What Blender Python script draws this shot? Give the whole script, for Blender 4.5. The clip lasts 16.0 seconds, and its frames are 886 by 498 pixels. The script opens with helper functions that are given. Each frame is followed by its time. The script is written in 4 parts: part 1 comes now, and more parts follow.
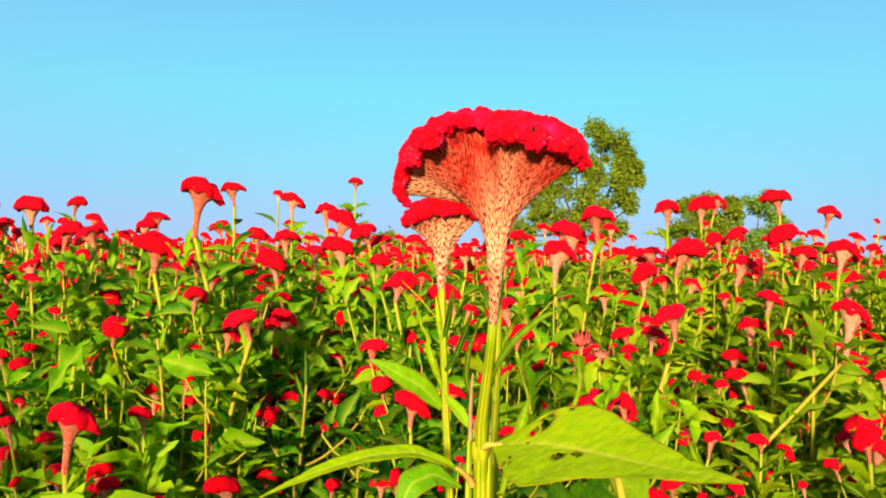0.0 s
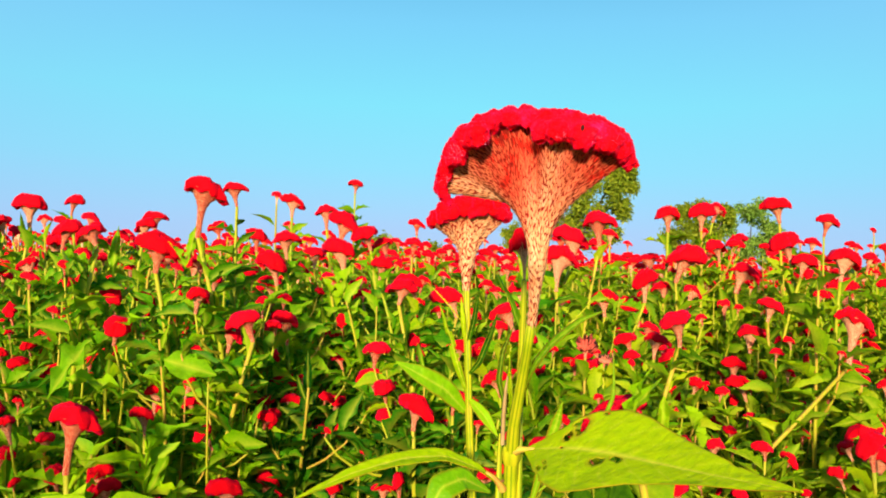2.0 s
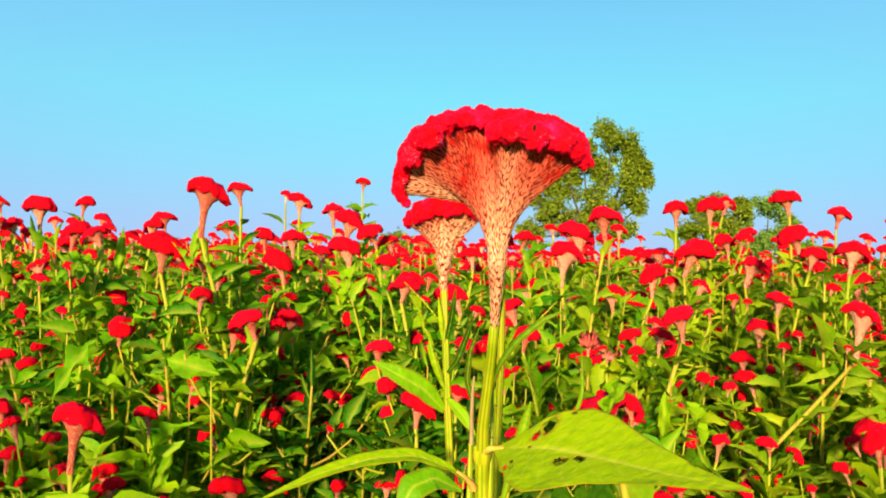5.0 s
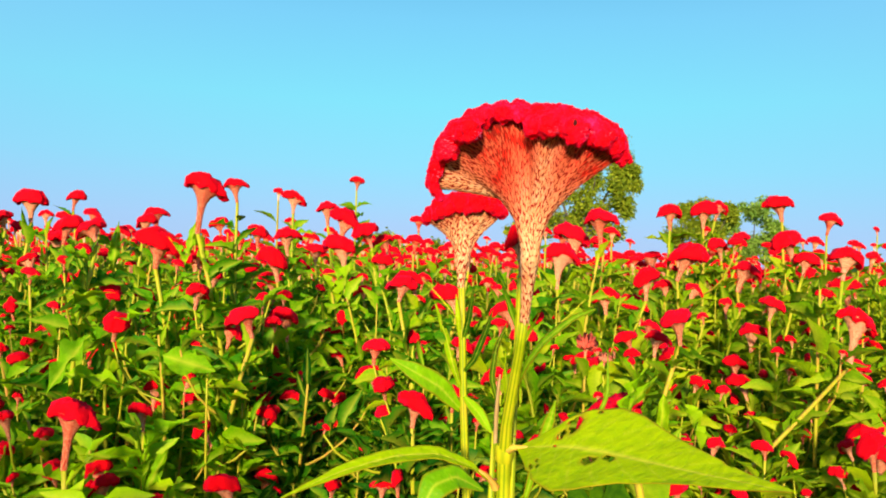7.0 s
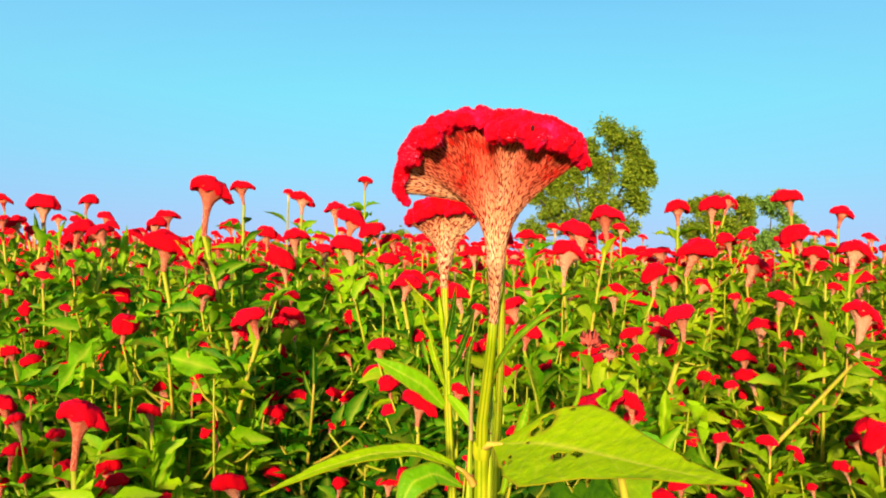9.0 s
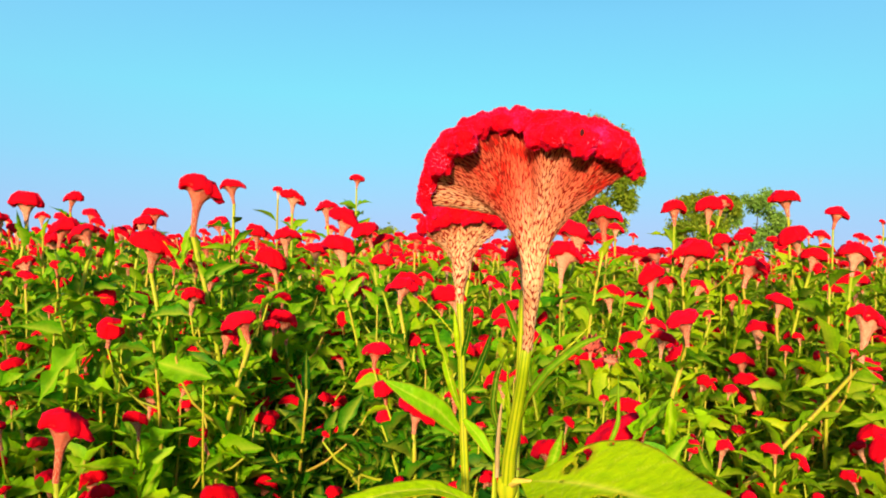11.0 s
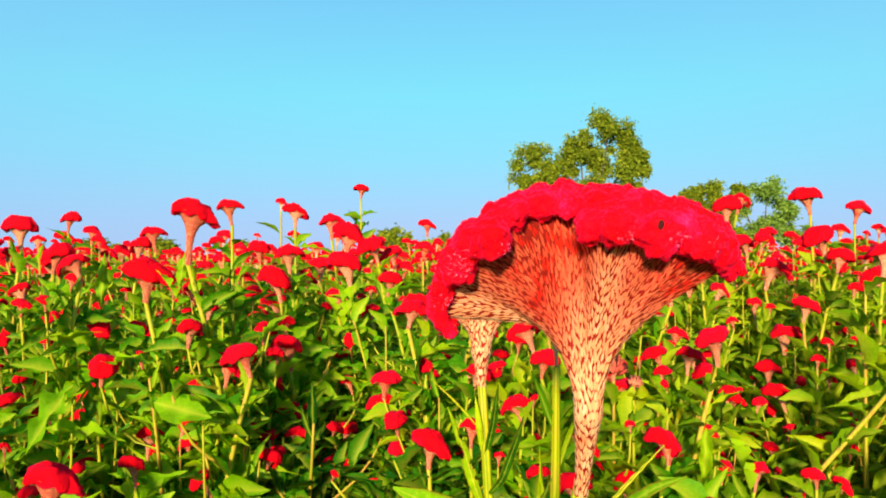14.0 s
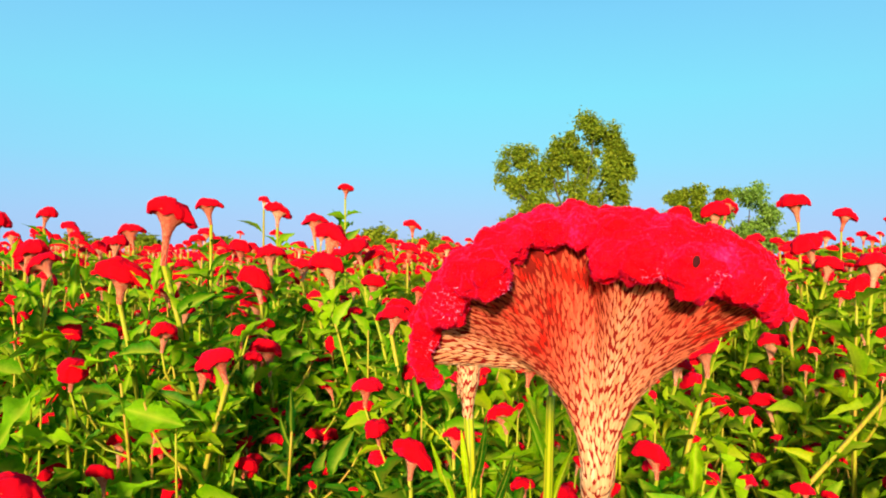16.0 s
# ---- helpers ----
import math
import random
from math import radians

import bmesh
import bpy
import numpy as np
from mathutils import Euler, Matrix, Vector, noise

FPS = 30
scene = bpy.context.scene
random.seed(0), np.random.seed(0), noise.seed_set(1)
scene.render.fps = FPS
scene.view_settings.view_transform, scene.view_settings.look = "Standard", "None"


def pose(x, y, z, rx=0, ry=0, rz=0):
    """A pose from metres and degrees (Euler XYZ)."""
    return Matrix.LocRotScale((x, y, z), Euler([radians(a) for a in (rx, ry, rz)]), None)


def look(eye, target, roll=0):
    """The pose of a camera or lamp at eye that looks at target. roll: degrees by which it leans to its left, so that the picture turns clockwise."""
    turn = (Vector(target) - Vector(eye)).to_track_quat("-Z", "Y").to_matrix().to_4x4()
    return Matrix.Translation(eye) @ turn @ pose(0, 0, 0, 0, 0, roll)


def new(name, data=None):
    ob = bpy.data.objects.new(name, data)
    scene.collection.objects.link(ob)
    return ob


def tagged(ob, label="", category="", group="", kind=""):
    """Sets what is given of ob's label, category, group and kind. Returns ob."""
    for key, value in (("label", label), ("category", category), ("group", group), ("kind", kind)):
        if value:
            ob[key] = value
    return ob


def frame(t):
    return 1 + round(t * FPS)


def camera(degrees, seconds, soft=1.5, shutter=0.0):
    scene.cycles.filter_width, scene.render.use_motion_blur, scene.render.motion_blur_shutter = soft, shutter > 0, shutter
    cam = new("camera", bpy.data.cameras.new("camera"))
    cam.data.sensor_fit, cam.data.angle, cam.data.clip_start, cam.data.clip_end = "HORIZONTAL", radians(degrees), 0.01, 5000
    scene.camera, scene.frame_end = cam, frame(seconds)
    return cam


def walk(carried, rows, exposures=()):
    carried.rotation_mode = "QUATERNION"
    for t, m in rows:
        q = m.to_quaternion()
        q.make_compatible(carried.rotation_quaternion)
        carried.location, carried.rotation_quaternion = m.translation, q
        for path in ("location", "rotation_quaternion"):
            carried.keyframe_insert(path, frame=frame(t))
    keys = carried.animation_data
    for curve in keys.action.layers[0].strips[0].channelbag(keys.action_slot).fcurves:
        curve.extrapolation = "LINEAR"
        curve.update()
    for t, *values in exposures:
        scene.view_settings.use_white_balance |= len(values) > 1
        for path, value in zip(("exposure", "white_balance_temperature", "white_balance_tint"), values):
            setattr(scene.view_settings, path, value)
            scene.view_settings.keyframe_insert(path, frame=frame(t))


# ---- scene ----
cam = camera(60.0, 16.0, soft=1.9)
PATH = [
    (0, (0.0850, -0.0720, 0.9646), (0.0076, 1.9263, 0.9921), 1.03),
    (0.5, (0.0950, -0.0619, 0.9671), (-0.0001, 1.9357, 0.9913), 0.76),
    (1, (0.0894, -0.0583, 0.9668), (-0.0038, 1.9393, 0.9936), 0.85),
    (1.5, (0.0734, -0.0586, 0.9645), (-0.0027, 1.9397, 0.9955), 1.27),
    (2, (0.0574, -0.0647, 0.9616), (-0.0027, 1.9340, 1.0003), 1.74),
    (2.5, (0.0505, -0.0688, 0.9609), (-0.0067, 1.9298, 1.0053), 1.80),
    (3, (0.0561, -0.0673, 0.9612), (-0.0073, 1.9312, 1.0040), 1.76),
    (3.5, (0.0717, -0.0617, 0.9637), (-0.0038, 1.9366, 1.0003), 1.28),
    (4, (0.0861, -0.0618, 0.9633), (-0.0098, 1.9357, 0.9935), 1.17),
    (4.5, (0.0940, -0.0650, 0.9655), (-0.0090, 1.9325, 0.9930), 1.05),
    (5, (0.0895, -0.0645, 0.9650), (-0.0095, 1.9330, 0.9935), 1.15),
    (5.5, (0.0745, -0.0630, 0.9630), (-0.0095, 1.9345, 0.9940), 1.50),
    (6, (0.0615, -0.0650, 0.9608), (-0.0120, 1.9325, 0.9948), 1.90),
    (6.5, (0.0577, -0.0656, 0.9604), (-0.0134, 1.9328, 0.9951), 2.03),
    (7, (0.0637, -0.0600, 0.9611), (-0.0035, 1.9387, 0.9927), 2.00),
    (7.5, (0.0763, -0.0620, 0.9627), (-0.0168, 1.9356, 0.9904), 1.65),
    (8, (0.0884, -0.0648, 0.9645), (-0.0142, 1.9325, 0.9862), 1.23),
    (8.5, (0.0942, -0.0690, 0.9651), (-0.0170, 1.9278, 0.9868), 1.17),
    (9, (0.0914, -0.0710, 0.9647), (-0.0138, 1.9261, 0.9895), 1.24),
    (9.5, (0.0805, -0.0660, 0.9650), (-0.0155, 1.9315, 0.9890), 1.40),
    (10, (0.0680, -0.0530, 0.9665), (-0.0150, 1.9445, 0.9885), 1.55),
    (10.5, (0.0625, -0.0370, 0.9700), (-0.0125, 1.9605, 0.9900), 1.60),
    (11, (0.0665, -0.0195, 0.9762), (-0.0070, 1.9780, 0.9942), 1.45),
    (11.3, (0.0726, -0.0079, 0.9808), (-0.0020, 1.9906, 0.9987), 1.33),
    (11.5, (0.0751, -0.0020, 0.9849), (-0.0183, 1.9957, 1.0058), 0.98),
    (12, (0.0780, 0.0110, 0.9935), (0.0072, 2.0095, 1.0242), 0.71),
    (12.5, (0.0781, 0.0194, 1.0025), (-0.0235, 2.0164, 1.0428), 0.13),
    (13, (0.0736, 0.0348, 1.0099), (-0.0318, 2.0318, 1.0408), -0.39),
    (13.5, (0.0663, 0.0567, 1.0185), (-0.0411, 2.0537, 1.0436), -0.72),
    (14, (0.0575, 0.0849, 1.0255), (-0.0362, 2.0826, 1.0388), -0.39),
    (14.5, (0.0502, 0.1163, 1.0301), (-0.0233, 2.1149, 1.0336), 0.15),
    (15, (0.0487, 0.1326, 1.0344), (-0.0159, 2.1315, 1.0534), 0.72),
    (15.5, (0.0508, 0.1390, 1.0361), (0.0066, 2.1384, 1.0542), 0.84),
    (16, (0.0553, 0.1322, 1.0360), (0.0006, 2.1314, 1.0480), 0.44),
]
walk(cam, [(t, look(eye, target, roll)) for t, eye, target, roll in PATH])

# ---- light ----
SUN_FROM = Vector((-0.12, -0.90, 0.23)).normalized()
scene.view_settings.exposure = 0.56
world = bpy.data.worlds.new("sky")
scene.world = world
world.use_nodes = True
wn, wl = world.node_tree.nodes, world.node_tree.links
wn.clear()
sky = wn.new("ShaderNodeTexSky")
sky.sky_type = "NISHITA"
sky.sun_disc = False
sky.sun_elevation = math.asin(SUN_FROM.z)
sky.sun_rotation = math.atan2(SUN_FROM.x, SUN_FROM.y)
sky.air_density, sky.dust_density, sky.ozone_density = 1.0, 0.4, 1.2
dimmed = wn.new("ShaderNodeMix")
dimmed.data_type, dimmed.blend_type = "RGBA", "MULTIPLY"
dimmed.inputs[0].default_value = 1.0
dimmed.inputs[7].default_value = (0.10, 0.10, 0.10, 1)
way = wn.new("ShaderNodeTexCoord")
split = wn.new("ShaderNodeSeparateXYZ")
wl.new(way.outputs["Generated"], split.inputs[0])
haze = wn.new("ShaderNodeValToRGB")
stops = ((0.0, (0.27, 0.41, 0.72)), (0.045, (0.25, 0.44, 0.74)), (0.12, (0.18, 0.555, 0.74)), (0.20, (0.15, 0.60, 0.74)), (0.30, (0.14, 0.50, 0.74)), (0.50, (0.06, 0.22, 0.48)), (1.0, (0.03, 0.11, 0.30)))
while len(haze.color_ramp.elements) < len(stops):
    haze.color_ramp.elements.new(0.5)
for e, (p, c) in zip(haze.color_ramp.elements, stops):
    e.position, e.color = p, (*c, 1)
wl.new(split.outputs["Z"], haze.inputs[0])
wide = wn.new("ShaderNodeMath")
wide.operation = "MULTIPLY"
wl.new(split.outputs["X"], wide.inputs[0])
wl.new(split.outputs["X"], wide.inputs[1])
aside = wn.new("ShaderNodeMix")
aside.data_type = "RGBA"
aside.inputs[7].default_value = (0.20, 0.42, 0.70, 1)
wl.new(wide.outputs[0], aside.inputs[0])
wl.new(haze.outputs[0], aside.inputs[6])
air = wn.new("ShaderNodeMix")
air.data_type = "RGBA"
air.inputs[0].default_value = 0.88
background = wn.new("ShaderNodeBackground")
background.inputs["Strength"].default_value = 0.92
out = wn.new("ShaderNodeOutputWorld")
wl.new(sky.outputs[0], dimmed.inputs[6])
wl.new(dimmed.outputs[2], air.inputs[6])
wl.new(aside.outputs[2], air.inputs[7])
wl.new(air.outputs[2], background.inputs["Color"])
wl.new(background.outputs[0], out.inputs["Surface"])

sun_data = bpy.data.lights.new("sun", "SUN")
sun_data.energy, sun_data.angle, sun_data.color = 5.0, radians(5.0), (1.0, 0.90, 0.68)
sun = new("sun", sun_data)
sun.matrix_world = look(SUN_FROM * 50, (0, 0, 0))

# ---- materials ----


def material(name, rough=0.6):
    m = bpy.data.materials.new(name)
    m.use_nodes = True
    n, l = m.node_tree.nodes, m.node_tree.links
    b = n["Principled BSDF"]
    b.inputs["Roughness"].default_value = rough
    return m, n, l, b


def ramp(n, stops):
    r = n.new("ShaderNodeValToRGB")
    e = r.color_ramp.elements
    while len(e) < len(stops):
        e.new(0.5)
    for k, (p, c) in zip(e, stops):
        k.position, k.color = p, (*c, 1)
    return r


def noise_tex(n, l, scale, detail=3.0, coords="Object", stretch=None):
    t = n.new("ShaderNodeTexNoise")
    t.inputs["Scale"].default_value, t.inputs["Detail"].default_value = scale, detail
    c = n.new("ShaderNodeTexCoord")
    if stretch:
        mp = n.new("ShaderNodeMapping")
        mp.inputs["Scale"].default_value = stretch
        l.new(c.outputs[coords], mp.inputs[0])
        l.new(mp.outputs[0], t.inputs["Vector"])
    else:
        l.new(c.outputs[coords], t.inputs["Vector"])
    return t


def mathnode(n, l, op, a, b):
    m = n.new("ShaderNodeMath")
    m.operation = op
    for k, v in enumerate((a, b)):
        if isinstance(v, (int, float)):
            m.inputs[k].default_value = v
        else:
            l.new(v, m.inputs[k])
    return m.outputs[0]


def bump(n, l, b, height, strength, distance):
    k = n.new("ShaderNodeBump")
    k.inputs["Strength"].default_value, k.inputs["Distance"].default_value = strength, distance
    l.new(height, k.inputs["Height"])
    l.new(k.outputs[0], b.inputs["Normal"])


def any_random(n, l):
    """A number of its own for each object and each loose piece of a mesh."""
    o, g = n.new("ShaderNodeObjectInfo"), n.new("ShaderNodeNewGeometry")
    return mathnode(n, l, "FRACT", mathnode(n, l, "ADD", o.outputs["Random"], g.outputs["Random Per Island"]), 0.0)


def leaf_material(name, stops, see_through=0.35, rough=0.55, veined=0.45, shine=0.16, mottle=0.5):
    m, n, l, b = material(name, rough)
    b.inputs["Specular IOR Level"].default_value = shine
    pick = any_random(n, l)
    big = noise_tex(n, l, 9.0, 3.0)
    fine = noise_tex(n, l, 160.0, 4.0)
    v = mathnode(n, l, "ADD", mathnode(n, l, "MULTIPLY", pick, 0.75), mathnode(n, l, "MULTIPLY", mathnode(n, l, "SUBTRACT", big.outputs[0], 0.34), 0.8))
    v = mathnode(n, l, "ADD", v, mathnode(n, l, "MULTIPLY", mathnode(n, l, "SUBTRACT", fine.outputs[0], 0.5), mottle))
    r = ramp(n, stops)
    l.new(v, r.inputs[0])
    at = n.new("ShaderNodeAttribute")
    at.attribute_name = "rib"
    ribbed = n.new("ShaderNodeMix")
    ribbed.data_type = "RGBA"
    l.new(mathnode(n, l, "MULTIPLY", mathnode(n, l, "POWER", at.outputs["Fac"], 2.0), veined), ribbed.inputs[0])
    l.new(r.outputs[0], ribbed.inputs[6])
    ribbed.inputs[7].default_value = (0.72, 0.68, 0.04, 1)
    wear = n.new("ShaderNodeAttribute")
    wear.attribute_name = "worn"
    browned = n.new("ShaderNodeMix")
    browned.data_type = "RGBA"
    l.new(mathnode(n, l, "MULTIPLY", wear.outputs["Fac"], mathnode(n, l, "MULTIPLY", big.outputs[0], 1.3)), browned.inputs[0])
    l.new(ribbed.outputs[2], browned.inputs[6])
    browned.inputs[7].default_value = (0.42, 0.17, 0.012, 1)
    ribbed = browned
    l.new(ribbed.outputs[2], b.inputs["Base Color"])
    bump(n, l, b, fine.outputs[0], 0.55, 0.003)
    t = n.new("ShaderNodeBsdfTranslucent")
    l.new(ribbed.outputs[2], t.inputs["Color"])
    mix = n.new("ShaderNodeMixShader")
    mix.inputs[0].default_value = see_through
    l.new(b.outputs[0], mix.inputs[1])
    l.new(t.outputs[0], mix.inputs[2])
    l.new(mix.outputs[0], n["Material Output"].inputs["Surface"])
    return m


LEAF = leaf_material("leaf_green", [(0.0, (0.012, 0.090, 0.001)), (0.3, (0.050, 0.240, 0.001)), (0.6, (0.165, 0.420, 0.001)), (0.85, (0.330, 0.530, 0.001)), (1.0, (0.500, 0.600, 0.001))], 0.40, 0.5, 0.55, 0.10)
# darker copy of the green leaf, with the shade between plants in its colour
SHADED_LEAF = leaf_material("leaf_green_shaded", [(0.0, (0.004, 0.045, 0.002)), (0.4, (0.016, 0.120, 0.003)), (0.8, (0.060, 0.250, 0.003)), (1.0, (0.140, 0.380, 0.003))], 0.35, 0.5, 0.45, 0.07)
WARM_LEAF = leaf_material("leaf_yellow_green", [(0.0, (0.030, 0.110, 0.001)), (0.3, (0.110, 0.240, 0.001)), (0.6, (0.220, 0.370, 0.002)), (0.85, (0.400, 0.500, 0.002)), (1.0, (0.540, 0.510, 0.003))], 0.35, 0.55, 0.45, 0.07)
LIME_LEAF = leaf_material("leaf_lime", [(0.0, (0.17, 0.42, 0.001)), (0.5, (0.32, 0.58, 0.001)), (1.0, (0.48, 0.68, 0.001))], 0.35, 0.5, 0.6, 0.12, 0.8)
BIG_LEAF = leaf_material("broad_leaf_lime", [(0.0, (0.25, 0.44, 0.001)), (0.45, (0.42, 0.57, 0.001)), (1.0, (0.60, 0.67, 0.001))], 0.3, 0.55, 1.0, 0.05, 1.1)
FAR_LEAF = leaf_material("field_leaf_green", [(0.0, (0.10, 0.26, 0.001)), (0.5, (0.27, 0.42, 0.002)), (1.0, (0.50, 0.54, 0.003))])
TREE_LEAF = leaf_material("tree_leaf_olive", [(0.0, (0.110, 0.190, 0.010)), (0.5, (0.280, 0.340, 0.015)), (1.0, (0.480, 0.460, 0.025))], 0.3)
TREE_LEAF_PALE = leaf_material("tree_leaf_pale", [(0.0, (0.140, 0.260, 0.030)), (0.5, (0.280, 0.420, 0.050)), (1.0, (0.400, 0.500, 0.08))], 0.3)


def plain_material(name, stops, scale, rough, stretch=None, deep=0.4, size=0.001, own=0.25):
    m, n, l, b = material(name, rough)
    b.inputs["Specular IOR Level"].default_value = 0.2
    t = noise_tex(n, l, scale, 5.0, "Object", stretch)
    v = mathnode(n, l, "ADD", mathnode(n, l, "MULTIPLY", t.outputs[0], 1 - own), mathnode(n, l, "MULTIPLY", any_random(n, l), own))
    r = ramp(n, stops)
    l.new(v, r.inputs[0])
    l.new(r.outputs[0], b.inputs["Base Color"])
    bump(n, l, b, t.outputs[0], deep, size)
    return m


def crest_material(name, pinks, sheen, glow):
    m, n, l, b = material(name, 0.72)
    big = noise_tex(n, l, 60.0, 3.0)
    fine = noise_tex(n, l, 900.0, 3.0)
    v = mathnode(n, l, "ADD", mathnode(n, l, "MULTIPLY", big.outputs[0], 0.85), mathnode(n, l, "MULTIPLY", any_random(n, l), 0.15))
    v = mathnode(n, l, "ADD", v, mathnode(n, l, "MULTIPLY", mathnode(n, l, "SUBTRACT", fine.outputs[0], 0.5), 0.35))
    r = ramp(n, [(0.2, (0.66, 0.001, 0.002)), (0.50, (0.88, 0.001, 0.006)), (0.64, (0.90, 0.002, 0.016))] + pinks)
    l.new(v, r.inputs[0])
    l.new(r.outputs[0], b.inputs["Base Color"])
    b.inputs["Specular IOR Level"].default_value = 0.05
    b.inputs["Sheen Weight"].default_value = sheen
    b.inputs["Sheen Roughness"].default_value = 0.40
    b.inputs["Sheen Tint"].default_value = (1.0, 0.06, 0.46, 1)
    if glow:
        b.inputs["Subsurface Weight"].default_value = glow
        b.inputs["Subsurface Radius"].default_value = (1.0, 0.10, 0.14)
        b.inputs["Subsurface Scale"].default_value = 0.005
    bump(n, l, b, fine.outputs[0], 0.6, 0.0014)
    return m


CREST = crest_material("velvet_red", [(0.85, (0.91, 0.006, 0.03))], 0.10, 0.0)
NEAR_CREST = crest_material("velvet_crimson", [(0.72, (0.92, 0.010, 0.09)), (0.86, (0.94, 0.05, 0.20))], 0.20, 0.35)
PILE = plain_material("crest_pile_pink", [(0.3, (0.86, 0.002, 0.015)), (0.6, (0.90, 0.006, 0.05)), (0.85, (0.94, 0.06, 0.20))], 120.0, 0.6, None, 0.0, 0.001, 0.6)
# pale pink that paints the sunlit glints on the crest
GLINT_TUFT = plain_material("tuft_glint_pink", [(0.3, (0.92, 0.10, 0.28)), (0.7, (0.95, 0.36, 0.52))], 120.0, 0.6, None, 0.0, 0.001, 0.6)


def neck_material():
    m, n, l, b = material("peach_neck", 0.7)
    b.inputs["Specular IOR Level"].default_value = 0.15
    streak = noise_tex(n, l, 30.0, 3.0, "Generated", (3.2, 3.2, 0.5))
    shade = mathnode(n, l, "SUBTRACT", streak.outputs[0], mathnode(n, l, "MULTIPLY", any_random(n, l), 0.10))
    r = ramp(n, [(0.32, (0.52, 0.022, 0.010)), (0.43, (0.78, 0.17, 0.07)), (0.57, (0.90, 0.45, 0.23))])
    l.new(shade, r.inputs[0])
    l.new(r.outputs[0], b.inputs["Base Color"])
    bump(n, l, b, streak.outputs[0], 0.8, 0.003)
    return m


NECK = neck_material()


CORE = plain_material("head_core_red", [(0.3, (0.22, 0.007, 0.003)), (0.7, (0.36, 0.016, 0.006))], 300.0, 0.75)


def bract_material():
    m, n, l, b = material("bract_peach", 0.6)
    b.inputs["Specular IOR Level"].default_value = 0.2
    t = noise_tex(n, l, 110.0, 4.0)
    v = mathnode(n, l, "ADD", mathnode(n, l, "MULTIPLY", t.outputs[0], 0.6), mathnode(n, l, "MULTIPLY", any_random(n, l), 0.4))
    r = ramp(n, [(0.25, (0.88, 0.29, 0.11)), (0.5, (0.93, 0.41, 0.17)), (0.75, (0.96, 0.56, 0.28))])
    l.new(v, r.inputs[0])
    at = n.new("ShaderNodeAttribute")
    at.attribute_name = "rib"
    mix = n.new("ShaderNodeMix")
    mix.data_type = "RGBA"
    l.new(mathnode(n, l, "MULTIPLY", at.outputs["Fac"], mathnode(n, l, "ADD", v, 0.35)), mix.inputs[0])
    l.new(r.outputs[0], mix.inputs[6])
    mix.inputs[7].default_value = (0.72, 0.018, 0.007, 1)
    l.new(mix.outputs[2], b.inputs["Base Color"])
    return m


BRACT = bract_material()
PIT = plain_material("insect_hole_dark", [(0.3, (0.03, 0.004, 0.004)), (0.7, (0.09, 0.008, 0.008))], 300.0, 0.9)


def striped_stem():
    m, n, l, b = material("stem_green", 0.5)
    b.inputs["Specular IOR Level"].default_value = 0.2
    t = noise_tex(n, l, 45.0, 4.0)
    r = ramp(n, [(0.3, (0.36, 0.40, 0.002)), (0.5, (0.55, 0.50, 0.006)), (0.7, (0.66, 0.44, 0.02))])
    l.new(t.outputs[0], r.inputs[0])
    at = n.new("ShaderNodeAttribute")
    at.attribute_name = "rib"
    mix = n.new("ShaderNodeMix")
    mix.data_type = "RGBA"
    l.new(mathnode(n, l, "MULTIPLY", at.outputs["Fac"], 0.85), mix.inputs[0])
    l.new(r.outputs[0], mix.inputs[6])
    mix.inputs[7].default_value = (0.10, 0.20, 0.002, 1)
    l.new(mix.outputs[2], b.inputs["Base Color"])
    bump(n, l, b, t.outputs[0], 0.3, 0.001)
    return m


STEM = striped_stem()
STEM_FIELD = plain_material("stem_field", [(0.2, (0.24, 0.32, 0.003)), (0.5, (0.48, 0.42, 0.015)), (0.75, (0.56, 0.22, 0.04))], 40.0, 0.5, (4.0, 4.0, 0.4), 0.5)
SHEATH = plain_material("dry_sheath", [(0.3, (0.36, 0.17, 0.05)), (0.7, (0.62, 0.38, 0.15))], 90.0, 0.7)
FADED = plain_material("faded_bloom", [(0.3, (0.62, 0.05, 0.03)), (0.6, (0.80, 0.20, 0.10)), (0.8, (0.86, 0.38, 0.20))], 90.0, 0.7)
PETIOLE = plain_material("leaf_stalk_red", [(0.3, (0.50, 0.20, 0.03)), (0.7, (0.66, 0.46, 0.05))], 120.0, 0.5)
SCAR = plain_material("scar_brown", [(0.3, (0.10, 0.03, 0.01)), (0.7, (0.24, 0.09, 0.03))], 300.0, 0.8)
BARK = plain_material("bark", [(0.3, (0.07, 0.05, 0.035)), (0.7, (0.20, 0.16, 0.11))], 6.0, 0.85, None, 0.8, 0.03)
SOIL = plain_material("soil", [(0.3, (0.035, 0.026, 0.016)), (0.6, (0.085, 0.060, 0.036)), (0.8, (0.12, 0.10, 0.05))], 7.0, 0.95, None, 0.9, 0.02)

# ---- mesh helpers ----


def mesh_of(name, verts, faces, mat, rib=None, smooth=True):
    me = bpy.data.meshes.new(name)
    me.from_pydata([tuple(v) for v in np.asarray(verts, float).round(5).tolist()], [], faces)
    me.materials.append(mat)
    if rib is not None:
        a = me.attributes.new("rib", "FLOAT", "POINT")
        a.data.foreach_set("value", np.asarray(rib, np.float32))
    if smooth:
        me.polygons.foreach_set("use_smooth", [True] * len(me.polygons))
    me.update()
    return me


def part(name, me, parent, label="", m=None):
    ob = new(name, me)
    ob.parent = parent
    if m is not None:
        ob.matrix_basis = m
    if label:
        ob["label"] = label
    return ob


